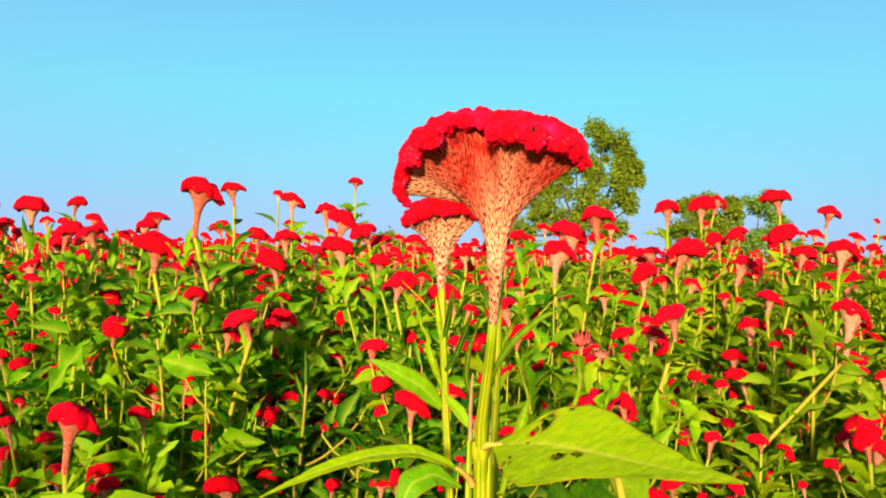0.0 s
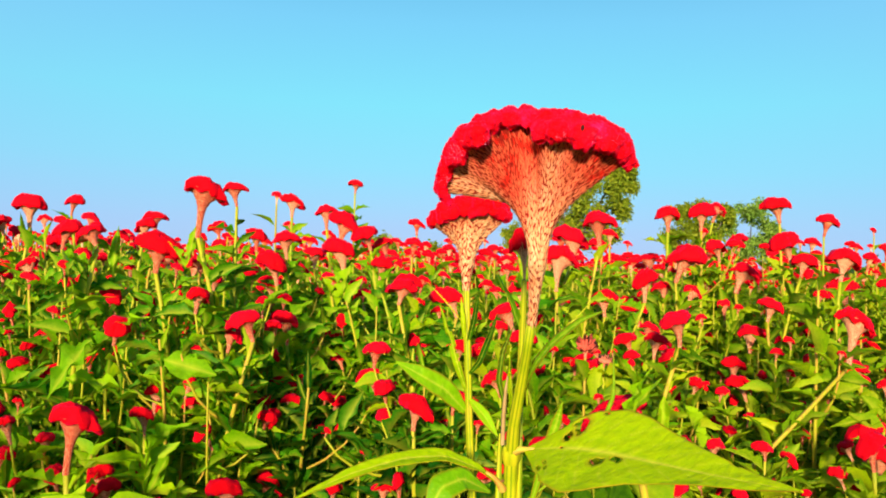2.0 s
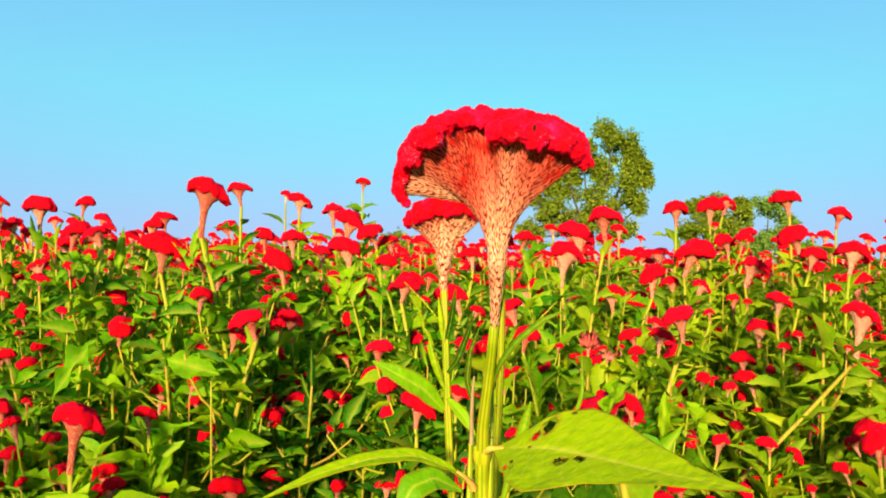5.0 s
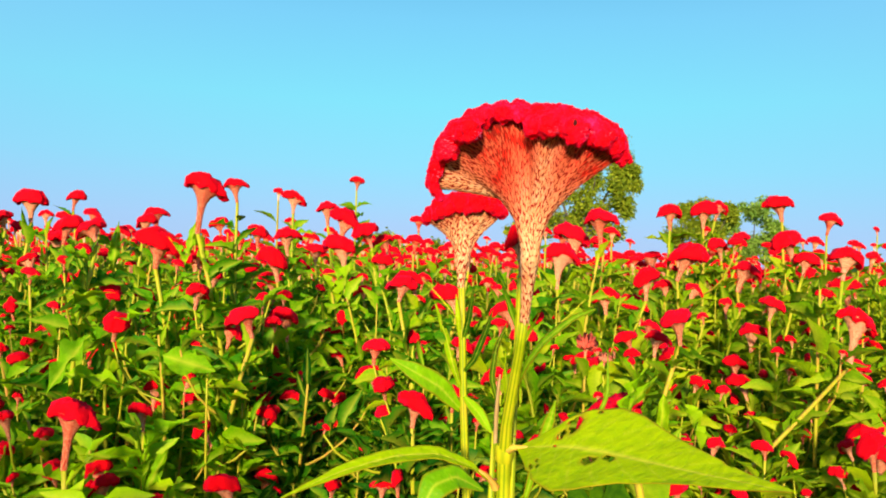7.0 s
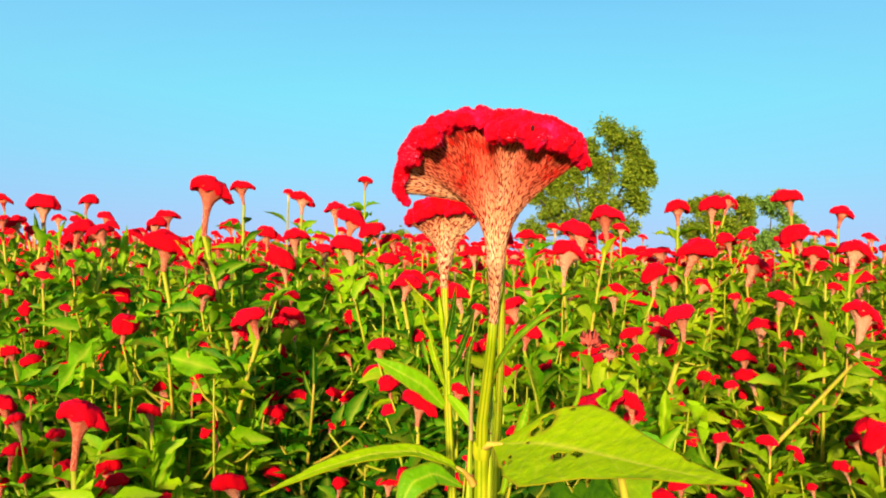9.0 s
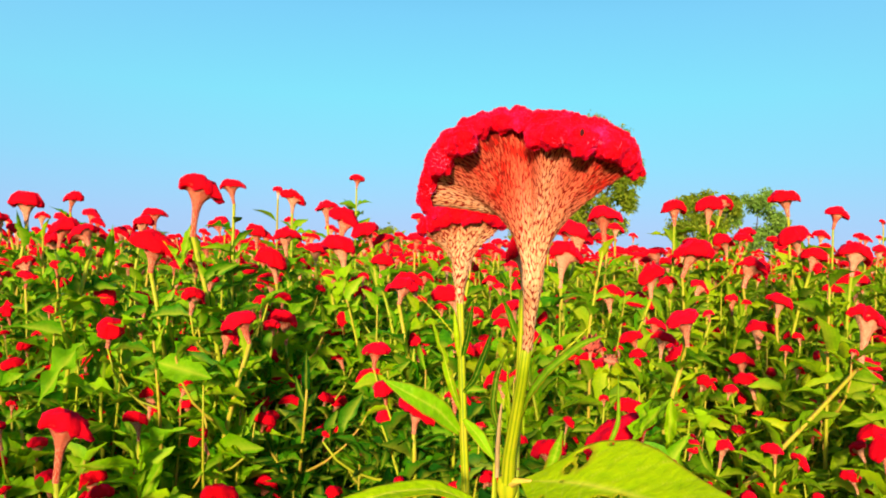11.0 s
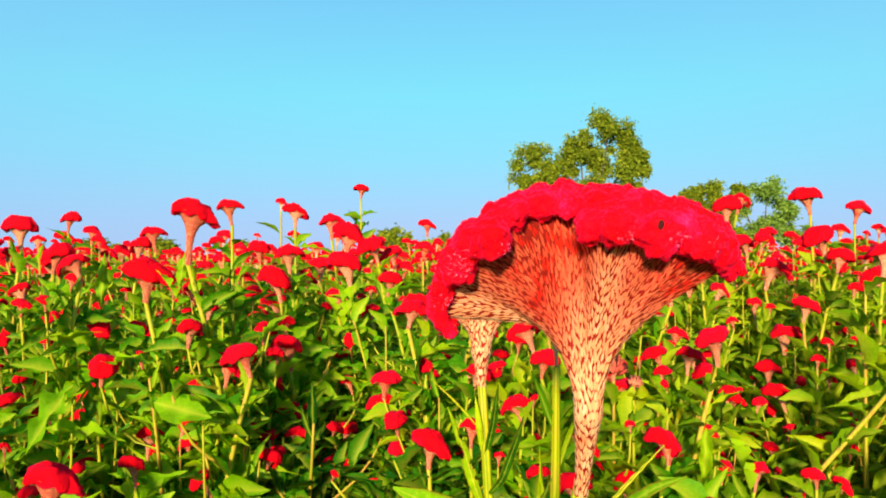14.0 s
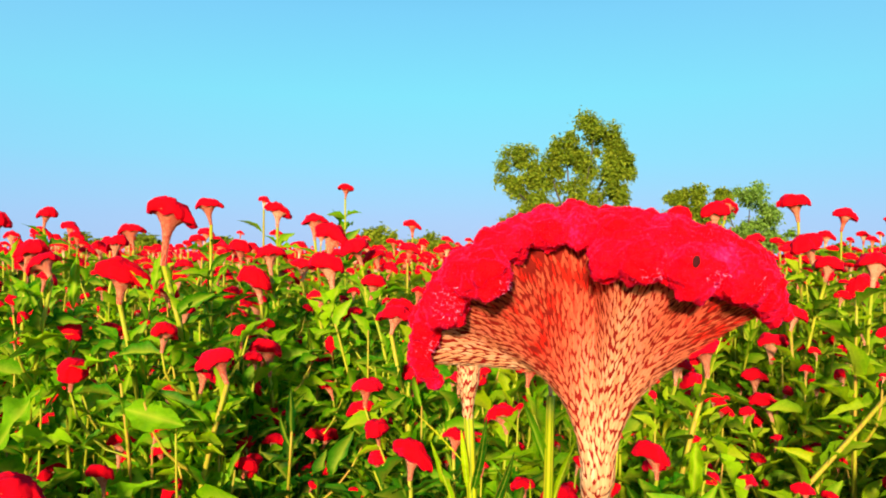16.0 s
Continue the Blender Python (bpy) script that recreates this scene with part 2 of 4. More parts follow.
def grid_faces(rows, cols, wrap=True, first=0):
    f = []
    for i in range(rows - 1):
        for j in range(cols if wrap else cols - 1):
            k = (j + 1) % cols
            f.append((first + i * cols + j, first + i * cols + k, first + (i + 1) * cols + k, first + (i + 1) * cols + j))
    return f


def tube(points, radii, sides=8, ridges=0.0):
    """A round or ridged stalk along points: verts and faces."""
    p = np.asarray(points, float)
    t = np.gradient(p, axis=0)
    t /= np.linalg.norm(t, axis=1)[:, None] + 1e-12
    ref = np.tile((1.0, 0.0, 0.0), (len(p), 1))
    ref[np.abs(t[:, 0]) > 0.9] = (0, 1, 0)
    u = np.cross(t, ref)
    u /= np.linalg.norm(u, axis=1)[:, None]
    w = np.cross(t, u)
    ang = np.arange(sides) * 2 * np.pi / sides
    rad = np.asarray(radii, float)[:, None] * (1 + ridges * np.where(np.arange(sides) % 2, 1, -1)[None])
    v = p[:, None] + rad[..., None] * (np.cos(ang)[None, :, None] * u[:, None] + np.sin(ang)[None, :, None] * w[:, None])
    v = np.concatenate([v.reshape(-1, 3), p[-1:]])
    f = grid_faces(len(p), sides)
    top = (len(p) - 1) * sides
    f += [(top + j, top + (j + 1) % sides, len(v) - 1) for j in range(sides)]
    return v, f


def stalk_mesh(name, points, radii, sides, ridges, seed):
    """A stalk with darker stripes along it."""
    v, f = tube(points, radii, sides, ridges)
    pick = np.random.default_rng(seed).choice((0.0, 0.0, 0.25, 0.6, 1.0), sides)
    return mesh_of(name, v, f, STEM, np.append(np.tile(pick, len(points)), 0.5))


def bend(a, b, sag, n=8):
    """Points from a to b that bow by the vector sag in the middle."""
    s = np.linspace(0, 1, n)[:, None]
    return np.asarray(a) * (1 - s) + np.asarray(b) * s + np.asarray(sag) * (4 * s * (1 - s))


def join(pieces):
    v, f, k = [], [], 0
    for pv, pf in pieces:
        v.append(pv)
        f += [tuple(i + k for i in q) for q in pf]
        k += len(pv)
    return np.concatenate(v), f


def leaf_shape(along=7, droop=0.25, fold=0.22, twist=0.15, belly=0.42, wave=0.0, across=3):
    """A pointed leaf of length 1 and width 1 along +y, face up: verts, faces and how near each vert is to the midrib."""
    s = np.linspace(0, 1, along)
    w = np.where(s < belly, np.abs(np.sin(s / belly * np.pi / 2)) ** 0.8, np.abs(np.cos((s - belly) / (1 - belly) * np.pi / 2)) ** 1.15)
    w = np.maximum(w * 0.5, 0.012)
    k = np.linspace(-1, 1, across)
    x = w[:, None] * k[None]
    z = -droop * s[:, None] ** 2 + fold * np.abs(x) + twist * x * s[:, None] + wave * np.sin(s[:, None] * 17 + k[None] * 2) * np.abs(k[None]) * w[:, None]
    v = np.stack([x, np.repeat(s[:, None], across, 1), z], -1).reshape(-1, 3)
    rib = np.tile(np.clip(1 - np.abs(k) * (across - 1) / 2, 0, 1), along)
    return v, grid_faces(along, across, False), rib


def leaf_frame(at, heading, rise, roll, length, width):
    """The pose of a leaf that starts at a point, heading outwards and rising, both in radians."""
    y = np.array([math.cos(heading) * math.cos(rise), math.sin(heading) * math.cos(rise), math.sin(rise)])
    x = np.array([math.sin(heading), -math.cos(heading), 0.0])
    z = np.cross(x, y)
    x, z = x * math.cos(roll) + z * math.sin(roll), z * math.cos(roll) - x * math.sin(roll)
    m = np.eye(4)
    m[:3, 0], m[:3, 1], m[:3, 2], m[:3, 3] = x * width, y * length, z * length, at
    return m


def spread(shape, poses):
    """One mesh of many leaves: verts, faces, rib."""
    v, f, rib = shape
    m = np.asarray(poses)
    big = (np.einsum("nij,vj->nvi", m[:, :3, :3], v) + m[:, None, :3, 3]).reshape(-1, 3)
    f = np.asarray(f)
    faces = (f[None] + (np.arange(len(m)) * len(v))[:, None, None]).reshape(-1, f.shape[1])
    return big, faces.tolist(), np.tile(rib, len(m))


def jitter(p, scale, seed):
    return noise.noise(Vector(p) * scale + Vector((seed * 7.3, seed * 3.1, seed * 5.7)))


# ---- ground ----
marks = np.concatenate([-np.geomspace(1500, 6, 12), np.linspace(-5, 5, 41), np.geomspace(6, 1500, 12)])
gx, gy = np.meshgrid(marks, marks + 2.0)
near = (np.abs(gx) < 5.5) & (np.abs(gy - 2) < 5.5)
gz = np.where(near, 0.03 * np.sin(gx * 9.1) * np.cos(gy * 2.3) + 0.015 * np.sin(gx * 23 + gy * 17), 0.0)
ground = new("ground", mesh_of("ground", np.stack([gx, gy, gz], -1).reshape(-1, 3), grid_faces(len(marks), len(marks), False), SOIL))
tagged(ground, "bare brown soil under the flower field", "ground", kind="structure")

# ---- flower heads of the field ----


def head_shape(seed, cols=36, flat=1.0, tall=None, droop=None, base=0.062, flare=2.9):
    """A cockscomb head one wide whose neck starts at the origin: neck and crest, as verts and faces."""
    rng = random.Random(seed)
    tall, deep = tall or rng.uniform(0.55, 1.0), rng.uniform(0.20, 0.38)
    droop, skew, lean = rng.uniform(-0.02, 0.20) if droop is None else droop, rng.uniform(-0.30, 0.30), rng.uniform(-0.18, 0.18)
    k1, k2, ph, lift = rng.choice((2.5, 3.0, 3.5)), rng.choice((5.5, 6.5, 7.0)), rng.uniform(0, 6), rng.uniform(0.9, 1.5)
    ang = np.arange(cols) * 2 * np.pi / cols
    ruffle = 0.93 + 0.20 * (np.abs(np.sin(k1 * ang + ph)) ** 0.7 - 0.6) + 0.12 * (np.abs(np.sin(k2 * ang + 2 * ph)) ** 0.7 - 0.6)
    half = ang[::2]

    def sink(x):
        return -droop * (x / 0.5) ** 2 + skew * x

    neck = []
    for u in np.linspace(0, 1, 9):
        a, b = base + (0.425 - base) * u**flare, base * 0.95 + (deep - base) * 0.8 * u ** (flare - 0.5)
        k = (1 + (ruffle[::2] - 1) * u) * (1 + 0.07 * np.sin(9 * half + ph) * min(1.0, 2 * u))
        x, y = a * np.cos(half) * k + lean * u * u, b * np.sin(half) * k
        neck.append(np.stack([x, y, tall * u + sink(x) * u**3], -1))
    nv = np.concatenate(neck)
    crest = []
    for rho, z in ((0.60, -0.01), (0.84, -0.08), (0.99, -0.09), (1.06, -0.03), (1.01, 0.05), (0.86, 0.13), (0.62, 0.185), (0.34, 0.21), (0.02, 0.215)):
        r = rho * (1 + (ruffle - 1) * min(1.0, rho * 1.2))
        x, y = 0.5 * r * np.cos(ang), deep * r * np.sin(ang)
        crest.append(np.stack([x + lean, y, tall + flat * lift * z + (ruffle - 0.93) * 0.5 * (0.3 - z * 3) + sink(x)], -1))
    cv = np.concatenate(crest)
    for i, p in enumerate(cv):
        cv[i] += np.array([jitter(p, 5, seed), jitter(p, 5, seed + 9), jitter(p, 5, seed + 5)]) * 0.075 + np.array([jitter(p, 14, seed), jitter(p, 14, seed + 9), jitter(p, 14, seed + 5)]) * 0.040
    return (nv, grid_faces(9, cols // 2)), (cv, grid_faces(9, cols))


HEADS = []
for k in range(16):
    (nv, nf), (cv, cf) = head_shape(k + 3)
    HEADS.append((mesh_of("neck", nv, nf, NECK), mesh_of("crest", cv, cf, CREST), max(v[2] for v in cv)))
LONG_HEADS = []
for k, long_neck, base in ((31, 1.05, 0.065), (52, 1.20, 0.070)):
    (nv, nf), (cv, cf) = head_shape(k, 44, 0.9, long_neck, 0.14, base, 4.5)
    LONG_HEADS.append((mesh_of("neck", nv, nf, NECK), mesh_of("crest", cv, cf, CREST), max(v[2] for v in cv)))
(nv, nf), (cv, cf) = head_shape(71, 30, 1.3, 0.5)
cv = cv * (0.85 + 0.5 * np.sin(np.arange(len(cv)) * 2.1) * np.cos(np.arange(len(cv)) * 0.37))[:, None] + np.array((0, 0, 0.08))
FADED_HEAD = mesh_of("neck", nv, nf, FADED), mesh_of("crest", cv, cf, FADED), 0.7


def head_on(parent, at, width, seed, tilt=(0.0, 0.0), turn=0.0, faded=False, head=None):
    """A head with its crest, its neck's foot at a point given in the plant's own place."""
    neck, crest, _ = head or (FADED_HEAD if faded else HEADS[seed % len(HEADS)])
    m = Matrix.Translation(at) @ Euler((tilt[0], tilt[1], turn)).to_matrix().to_4x4() @ Matrix.Scale(width, 4)
    ob = part("flower_head", neck, parent, "pale peach fan-shaped flower neck", m)
    part("crest", crest, ob, "withered pale pink crest" if faded else "crimson velvety ruffled crest")
    return ob


LEAF_SHAPES = [leaf_shape(14, d, f, t, b, 0.26, 5) for d, f, t, b in ((0.15, 0.25, 0.1, 0.40), (0.40, 0.30, -0.2, 0.36), (0.05, 0.2, 0.3, 0.45), (0.65, 0.25, 0.1, 0.40), (0.28, 0.4, -0.3, 0.33))]
LEAVES = [mesh_of("leaf", v, f, LEAF, r) for v, f, r in LEAF_SHAPES]
SHADED_LEAVES = [mesh_of("leaf", v, f, SHADED_LEAF, r) for v, f, r in LEAF_SHAPES]
WARM_LEAVES = [mesh_of("leaf", v, f, WARM_LEAF, r) for v, f, r in LEAF_SHAPES]
BRIGHT_LEAVES = [mesh_of("leaf", v, f, LIME_LEAF, r) for v, f, r in LEAF_SHAPES]
SHOOT_LEAF, NARROW_LEAF = leaf_shape(7, 0.45, 0.35, 0.2, 0.40, 0.18), leaf_shape(7, 0.16, 0.35, -0.6, 0.36, 0.16)


def plant(x, y, z, width, seed, singles=7, dense=26, side=3, bloom=True, foot_at=None, extra=(), head=None, tilt=None):
    """A cockscomb plant on the soil whose main crest stands at (x, y, z)."""
    rng = random.Random(seed * 13 + 1)
    neck, crest, tall = head or HEADS[seed % len(HEADS)]
    root = new("cockscomb_plant")
    hue = random.Random(seed).uniform(-0.5, 0.5)
    leaf_mat, leaf_set = (WARM_LEAF, WARM_LEAVES) if x + hue > 0.35 else (LEAF, LEAVES)
    # low plants in the middle: shade painted in by darker leaves
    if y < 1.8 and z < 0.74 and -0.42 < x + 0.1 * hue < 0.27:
        leaf_mat, leaf_set = SHADED_LEAF, SHADED_LEAVES
    # near plants on the left: brightened by leaf colour, not by more sun
    elif y < 1.8 and -0.72 < x <= -0.42 and hue > -0.25:
        leaf_mat, leaf_set = LIME_LEAF, BRIGHT_LEAVES
    bx, by = x + rng.uniform(-0.13, 0.13), y + rng.uniform(-0.02, 0.14)
    if foot_at:
        bx, by = foot_at
    root.location = (bx, by, 0)
    foot = np.array((x - bx, y - by, z - width * (tall - 0.1)))
    sag = (rng.uniform(-0.06, 0.06), rng.uniform(-0.04, 0.04), 0)
    line = bend((0, 0, -0.01), foot, sag, 9)
    pieces = [tube(line, np.linspace(0.0075, min(max(0.0028, width * 0.062), 0.0052), 9), 6, 0.08)]
    heading, poses, blooms = rng.uniform(0, 6.3), [], []

    def at(h):
        s = h * 8
        i = min(int(s), 7)
        return line[i] * (1 - s + i) + line[i + 1] * (s - i)

    for k in range(side):
        h = rng.uniform(0.42, 0.82)
        heading += 2.4
        reach = rng.uniform(0.06, 0.18)
        a = at(h)
        b = a + np.array((math.cos(heading) * reach, math.sin(heading) * reach, rng.uniform(0.08, 0.2)))
        b[2] = min(b[2], foot[2] - 0.02)
        twig = bend(a, b, (math.cos(heading) * 0.02, math.sin(heading) * 0.02, -0.02), 5)
        pieces.append(tube(twig, np.linspace(0.004, 0.0022, 5), 5))
        if rng.random() < 0.8:
            blooms.append((b, rng.uniform(0.025, 0.075)))
        for j in range(9):
            s = rng.uniform(0.15, 1.0)
            size = rng.uniform(0.05, 0.11)
            poses.append(leaf_frame(a + (b - a) * s, rng.uniform(0, 6.3), rng.uniform(-0.1, 1.2), rng.uniform(-1.0, 1.0), size, size * rng.uniform(0.11, 0.28)))
    for k in range(side):
        h = rng.uniform(0.2, 0.45)
        heading += 2.4
        a, reach = at(h), rng.uniform(0.04, 0.14)
        b = np.array((a[0] + math.cos(heading) * reach, a[1] + math.sin(heading) * reach, foot[2] * rng.uniform(0.76, 0.93)))
        pieces.append(tube(bend(a, b, (math.cos(heading) * 0.02, math.sin(heading) * 0.02, 0), 5), np.linspace(0.0042, 0.0020, 5), 5))
        if rng.random() < 0.3:
            blooms.append((b, rng.uniform(0.022, 0.05)))
        for j in range(6):
            s = rng.uniform(0.3, 1.0)
            size = rng.uniform(0.04, 0.09)
            poses.append(leaf_frame(a + (b - a) * s, rng.uniform(0, 6.3), rng.uniform(0.3, 1.3), rng.uniform(-1.0, 1.0), size, size * rng.uniform(0.09, 0.20)))
    part("stem", mesh_of("stem", *join(pieces), STEM_FIELD), root)
    for k in range(dense):
        h = 0.30 + 0.66 * (k + rng.random()) / dense
        heading += 2.4
        size = (0.160 - 0.080 * h) * rng.uniform(0.6, 1.3)
        poses.append(leaf_frame(at(h), heading, rng.uniform(-0.1, 1.2) + 0.35 * h, rng.uniform(-1.1, 1.1), size, size * rng.uniform(0.11, 0.28)))
    v, f, r = spread(SHOOT_LEAF, poses[::2])
    v2, f2, r2 = spread(NARROW_LEAF, poses[1::2])
    f += [[i + len(v) for i in q] for q in f2]
    v, r = np.concatenate([v, v2]), np.concatenate([r, r2])
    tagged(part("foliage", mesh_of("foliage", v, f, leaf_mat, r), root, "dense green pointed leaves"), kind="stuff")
    for k in range(singles):
        h = 0.55 + 0.42 * (k + rng.random()) / singles
        heading += 2.4
        size = (0.19 - 0.10 * h) * rng.uniform(0.8, 1.35)
        m = leaf_frame(at(h), heading, rng.uniform(0.0, 1.3), rng.uniform(-1.0, 1.0), size, size * rng.uniform(0.11, 0.28))
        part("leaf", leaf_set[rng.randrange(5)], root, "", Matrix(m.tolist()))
    for p, to, roll, share, pick in extra:
        a, b = np.subtract(p, (bx, by, 0)), np.subtract(to, p)
        ln = np.linalg.norm(b)
        m = leaf_frame(a, math.atan2(b[1], b[0]), math.asin(b[2] / ln), roll, ln, ln * share)
        part("leaf", BRIGHT_LEAVES[pick], root, "broad bright green leaf", Matrix(m.tolist()))
    if bloom:
        head_on(root, foot, width, seed, tilt or (rng.uniform(-0.2, 0.2), rng.uniform(-0.3, 0.3)), rng.uniform(-0.6, 0.6), bloom == "faded", head)
    for p, w in blooms:
        head_on(root, p, w, rng.randrange(16), (rng.uniform(-0.4, 0.4), rng.uniform(-0.4, 0.4)), rng.uniform(0, 6))
    return tagged(root, "red cockscomb plant with peach neck and green leaves", "flower", "cockscombs of the field")


# ---- the tall cockscomb close by ----


def fan_surface(edge_points, foot, fork, base, swell, creases):
    """A fan that rises from a round neck to a folded rim: its rim by angle, and its skin by height (0 to 1) and angle."""
    count = len(edge_points)

    def rim(a):
        k = np.asarray(a) / (2 * np.pi) * count % count
        i = np.floor(k).astype(int)
        s = (k - i)[..., None]
        p0, p1, p2, p3 = (edge_points[(i + j) % count] for j in (-1, 0, 1, 2))
        return 0.5 * (2 * p1 + (p2 - p0) * s + (2 * p0 - 5 * p1 + 4 * p2 - p3) * s**2 + (3 * p1 - p0 - 3 * p2 + p3) * s**3)

    top = edge_points[:, 2].max()

    def skin(u, ang):
        u, ang = np.broadcast_arrays(np.asarray(u, float), np.asarray(ang, float))
        low, s = np.clip(u / 0.38, 0, 1)[..., None], np.clip((u - 0.38) / 0.62, 0, 1)[..., None]
        axis = foot * (1 - low) + fork * low
        r = base + swell * low**2
        ring = np.stack([np.cos(ang), -np.sin(ang), 0 * ang], -1) * r
        edge = rim(ang)
        flat = edge - fork
        fold = 1 + 0.04 * np.sin(9 * ang + 1.0)[..., None] * s * (1 - s) * 4
        for at, wide, deep in creases:
            fold = fold - deep * np.exp(-(((ang - at) / wide) ** 2))[..., None] * s**2 * (1.12 - s)
        high = np.clip((edge[..., 2:] - top + 0.037) / 0.026, 0, 1)
        out = np.concatenate([flat[..., :2] * s ** (1.45 + 0.25 * high) * fold, (flat[..., 2:] - 0.002) * s ** (0.15 + 0.83 * high)], -1)
        return axis + ring * (1 - s) + out

    return rim, skin


def scale_cover(skin, rng, tries, wide, long, reddening):
    """Narrow scales laid side by side over a fan, with gaps between them: verts, faces and redness."""
    us, turn = rng.uniform(0.0, 0.985, tries), rng.uniform(0, 2 * np.pi, tries)
    p, q, s = skin(us, turn), skin(us + 0.012, turn), skin(us, turn + 0.03)
    t = (q - p) / (np.linalg.norm(q - p, axis=1)[:, None] + 1e-9)
    side = s - p
    side -= t * (side * t).sum(1)[:, None]
    side /= np.linalg.norm(side, axis=1)[:, None] + 1e-9
    low = np.clip(1 - us / 0.75, 0, 1)
    wd, ln = wide * (1 + 0.10 * low), long * (1 + 0.45 * low)
    cell, grid, keep = long * 1.4, {}, []
    pl, tl, sl = p.tolist(), t.tolist(), side.tolist()
    for i in range(tries):
        if us[i] > 0.90 and (us[i] - 0.90) / 0.085 > (i * 0.618) % 1:
            continue
        x, y, z = pl[i]
        key = (int(x // cell), int(y // cell), int(z // cell))
        close = False
        for dx in (-1, 0, 1):
            for dy in (-1, 0, 1):
                for dz in (-1, 0, 1):
                    for j in grid.get((key[0] + dx, key[1] + dy, key[2] + dz), ()):
                        ex, ey, ez = pl[j][0] - x, pl[j][1] - y, pl[j][2] - z
                        along = ex * tl[i][0] + ey * tl[i][1] + ez * tl[i][2]
                        rest = max(0.0, ex * ex + ey * ey + ez * ez - along * along)
                        if (along / ln[i]) ** 2 + rest / wd[i] ** 2 < 1:
                            close = True
        if not close:
            grid.setdefault(key, []).append(i)
            keep.append(i)
    p, t, side, us, turn = p[keep], t[keep], side[keep], us[keep], turn[keep]
    ln, wd = (ln[keep] * rng.uniform(1.05, 1.5, len(keep)))[:, None], (wd[keep] * rng.uniform(0.60, 0.76, len(keep)))[:, None]
    out = np.cross(t, side)
    t = t + side * rng.normal(0, 0.10, len(keep))[:, None]
    tip = np.clip((us - 0.45) / 0.4, 0, 1)[:, None]
    seven = np.stack([p - t * ln * 0.5, p - t * ln * 0.22 + side * wd * 0.92 + out * 0.00015, p - t * ln * 0.22 - side * wd * 0.92 + out * 0.00015, p + t * ln * 0.18 + side * wd + out * 0.00025,
                      p + t * ln * 0.18 - side * wd + out * 0.00025, p + t * ln * (0.52 + 0.25 * tip) + out * (0.0005 + 0.0004 * tip), p + t * ln * 0.05 + out * 0.00050], 1)
    fans = np.array([(0, 1, 6), (1, 3, 6), (3, 5, 6), (5, 4, 6), (4, 2, 6), (2, 0, 6)])
    faces = (fans[None] + (np.arange(len(keep)) * 7)[:, None, None]).reshape(-1, 3).tolist()
    return seven.reshape(-1, 3), faces, np.repeat(reddening(us, turn), 7)


def scales_mesh(skin, rng, tries, wide, long, reddening):
    v, f, red = scale_cover(skin, rng, tries, wide, long, reddening)
    return mesh_of("bract_cover", v, f, BRACT, red)


def velvet_crest(lumps, parent, label, voxel, nap_size, nap_deep, hairs=0):
    """Lobes grown into one soft ruffled mass, with a pile of short hairs."""
    ball = bmesh.new()
    bmesh.ops.create_icosphere(ball, subdivisions=2, radius=1.0)
    unit = np.array([v.co[:] for v in ball.verts])
    tri = np.array([[v.index for v in f.verts] for f in ball.faces])
    ball.free()
    verts = np.concatenate([c + unit * r for c, r in lumps])
    faces = (tri[None] + (np.arange(len(lumps)) * len(unit))[:, None, None]).reshape(-1, 3).tolist()
    crest = part("crest", mesh_of("crest", verts, faces, NEAR_CREST), parent, label)
    grown = crest.modifiers.new("grown", "REMESH")
    grown.mode, grown.voxel_size, grown.use_smooth_shade = "VOXEL", voxel, True
    soft = crest.modifiers.new("soft", "SMOOTH")
    soft.factor, soft.iterations = 0.5, 2
    nap = crest.modifiers.new("nap", "DISPLACE")
    nap.texture = bpy.data.textures.new("nap", "CLOUDS")
    nap.texture.noise_scale, nap.texture.noise_depth = nap_size, 2
    nap.strength, nap.mid_level = nap_deep, 0.5
    if hairs:
        soft_body = crest.evaluated_get(bpy.context.evaluated_depsgraph_get()).to_mesh()
        spots, ways = np.empty(len(soft_body.vertices) * 3, np.float32), np.empty(len(soft_body.vertices) * 3, np.float32)
        soft_body.vertices.foreach_get("co", spots)
        soft_body.vertices.foreach_get("normal", ways)
        rng = np.random.default_rng(hairs)
        pick = rng.choice(len(spots) // 3, min(hairs, len(spots) // 3), replace=False)
        p, o = spots.reshape(-1, 3)[pick].astype(float), ways.reshape(-1, 3)[pick].astype(float)
        o = o + rng.normal(0, 0.35, o.shape) + np.array((0, 0, 0.15))
        o /= np.linalg.norm(o, axis=1)[:, None]
        side = np.cross(o, rng.normal(0, 1, o.shape))
        side /= np.linalg.norm(side, axis=1)[:, None]
        ln = rng.uniform(0.0003, 0.0007, (len(p), 1))
        v = np.stack([p - side * 0.00013 - o * 0.0002, p + side * 0.00013 - o * 0.0002, p + o * ln], 1).reshape(-1, 3)
        f = np.arange(len(p) * 3).reshape(-1, 3).tolist()
        tagged(part("velvet", mesh_of("velvet", v, f, PILE), crest, "short crimson velvet hair"), kind="stuff")
        crest.evaluated_get(bpy.context.evaluated_depsgraph_get()).to_mesh_clear()
    return crest


def lobe(rng, mid, r, knobs=16):
    """One rounded lobe with small knobs over it."""
    way = rng.normal(0, 1, (knobs, 3))
    way /= np.linalg.norm(way, axis=1)[:, None]
    return [(mid, r)] + [(mid + w * r * 0.86, r * rng.uniform(0.25, 0.42)) for w in way]


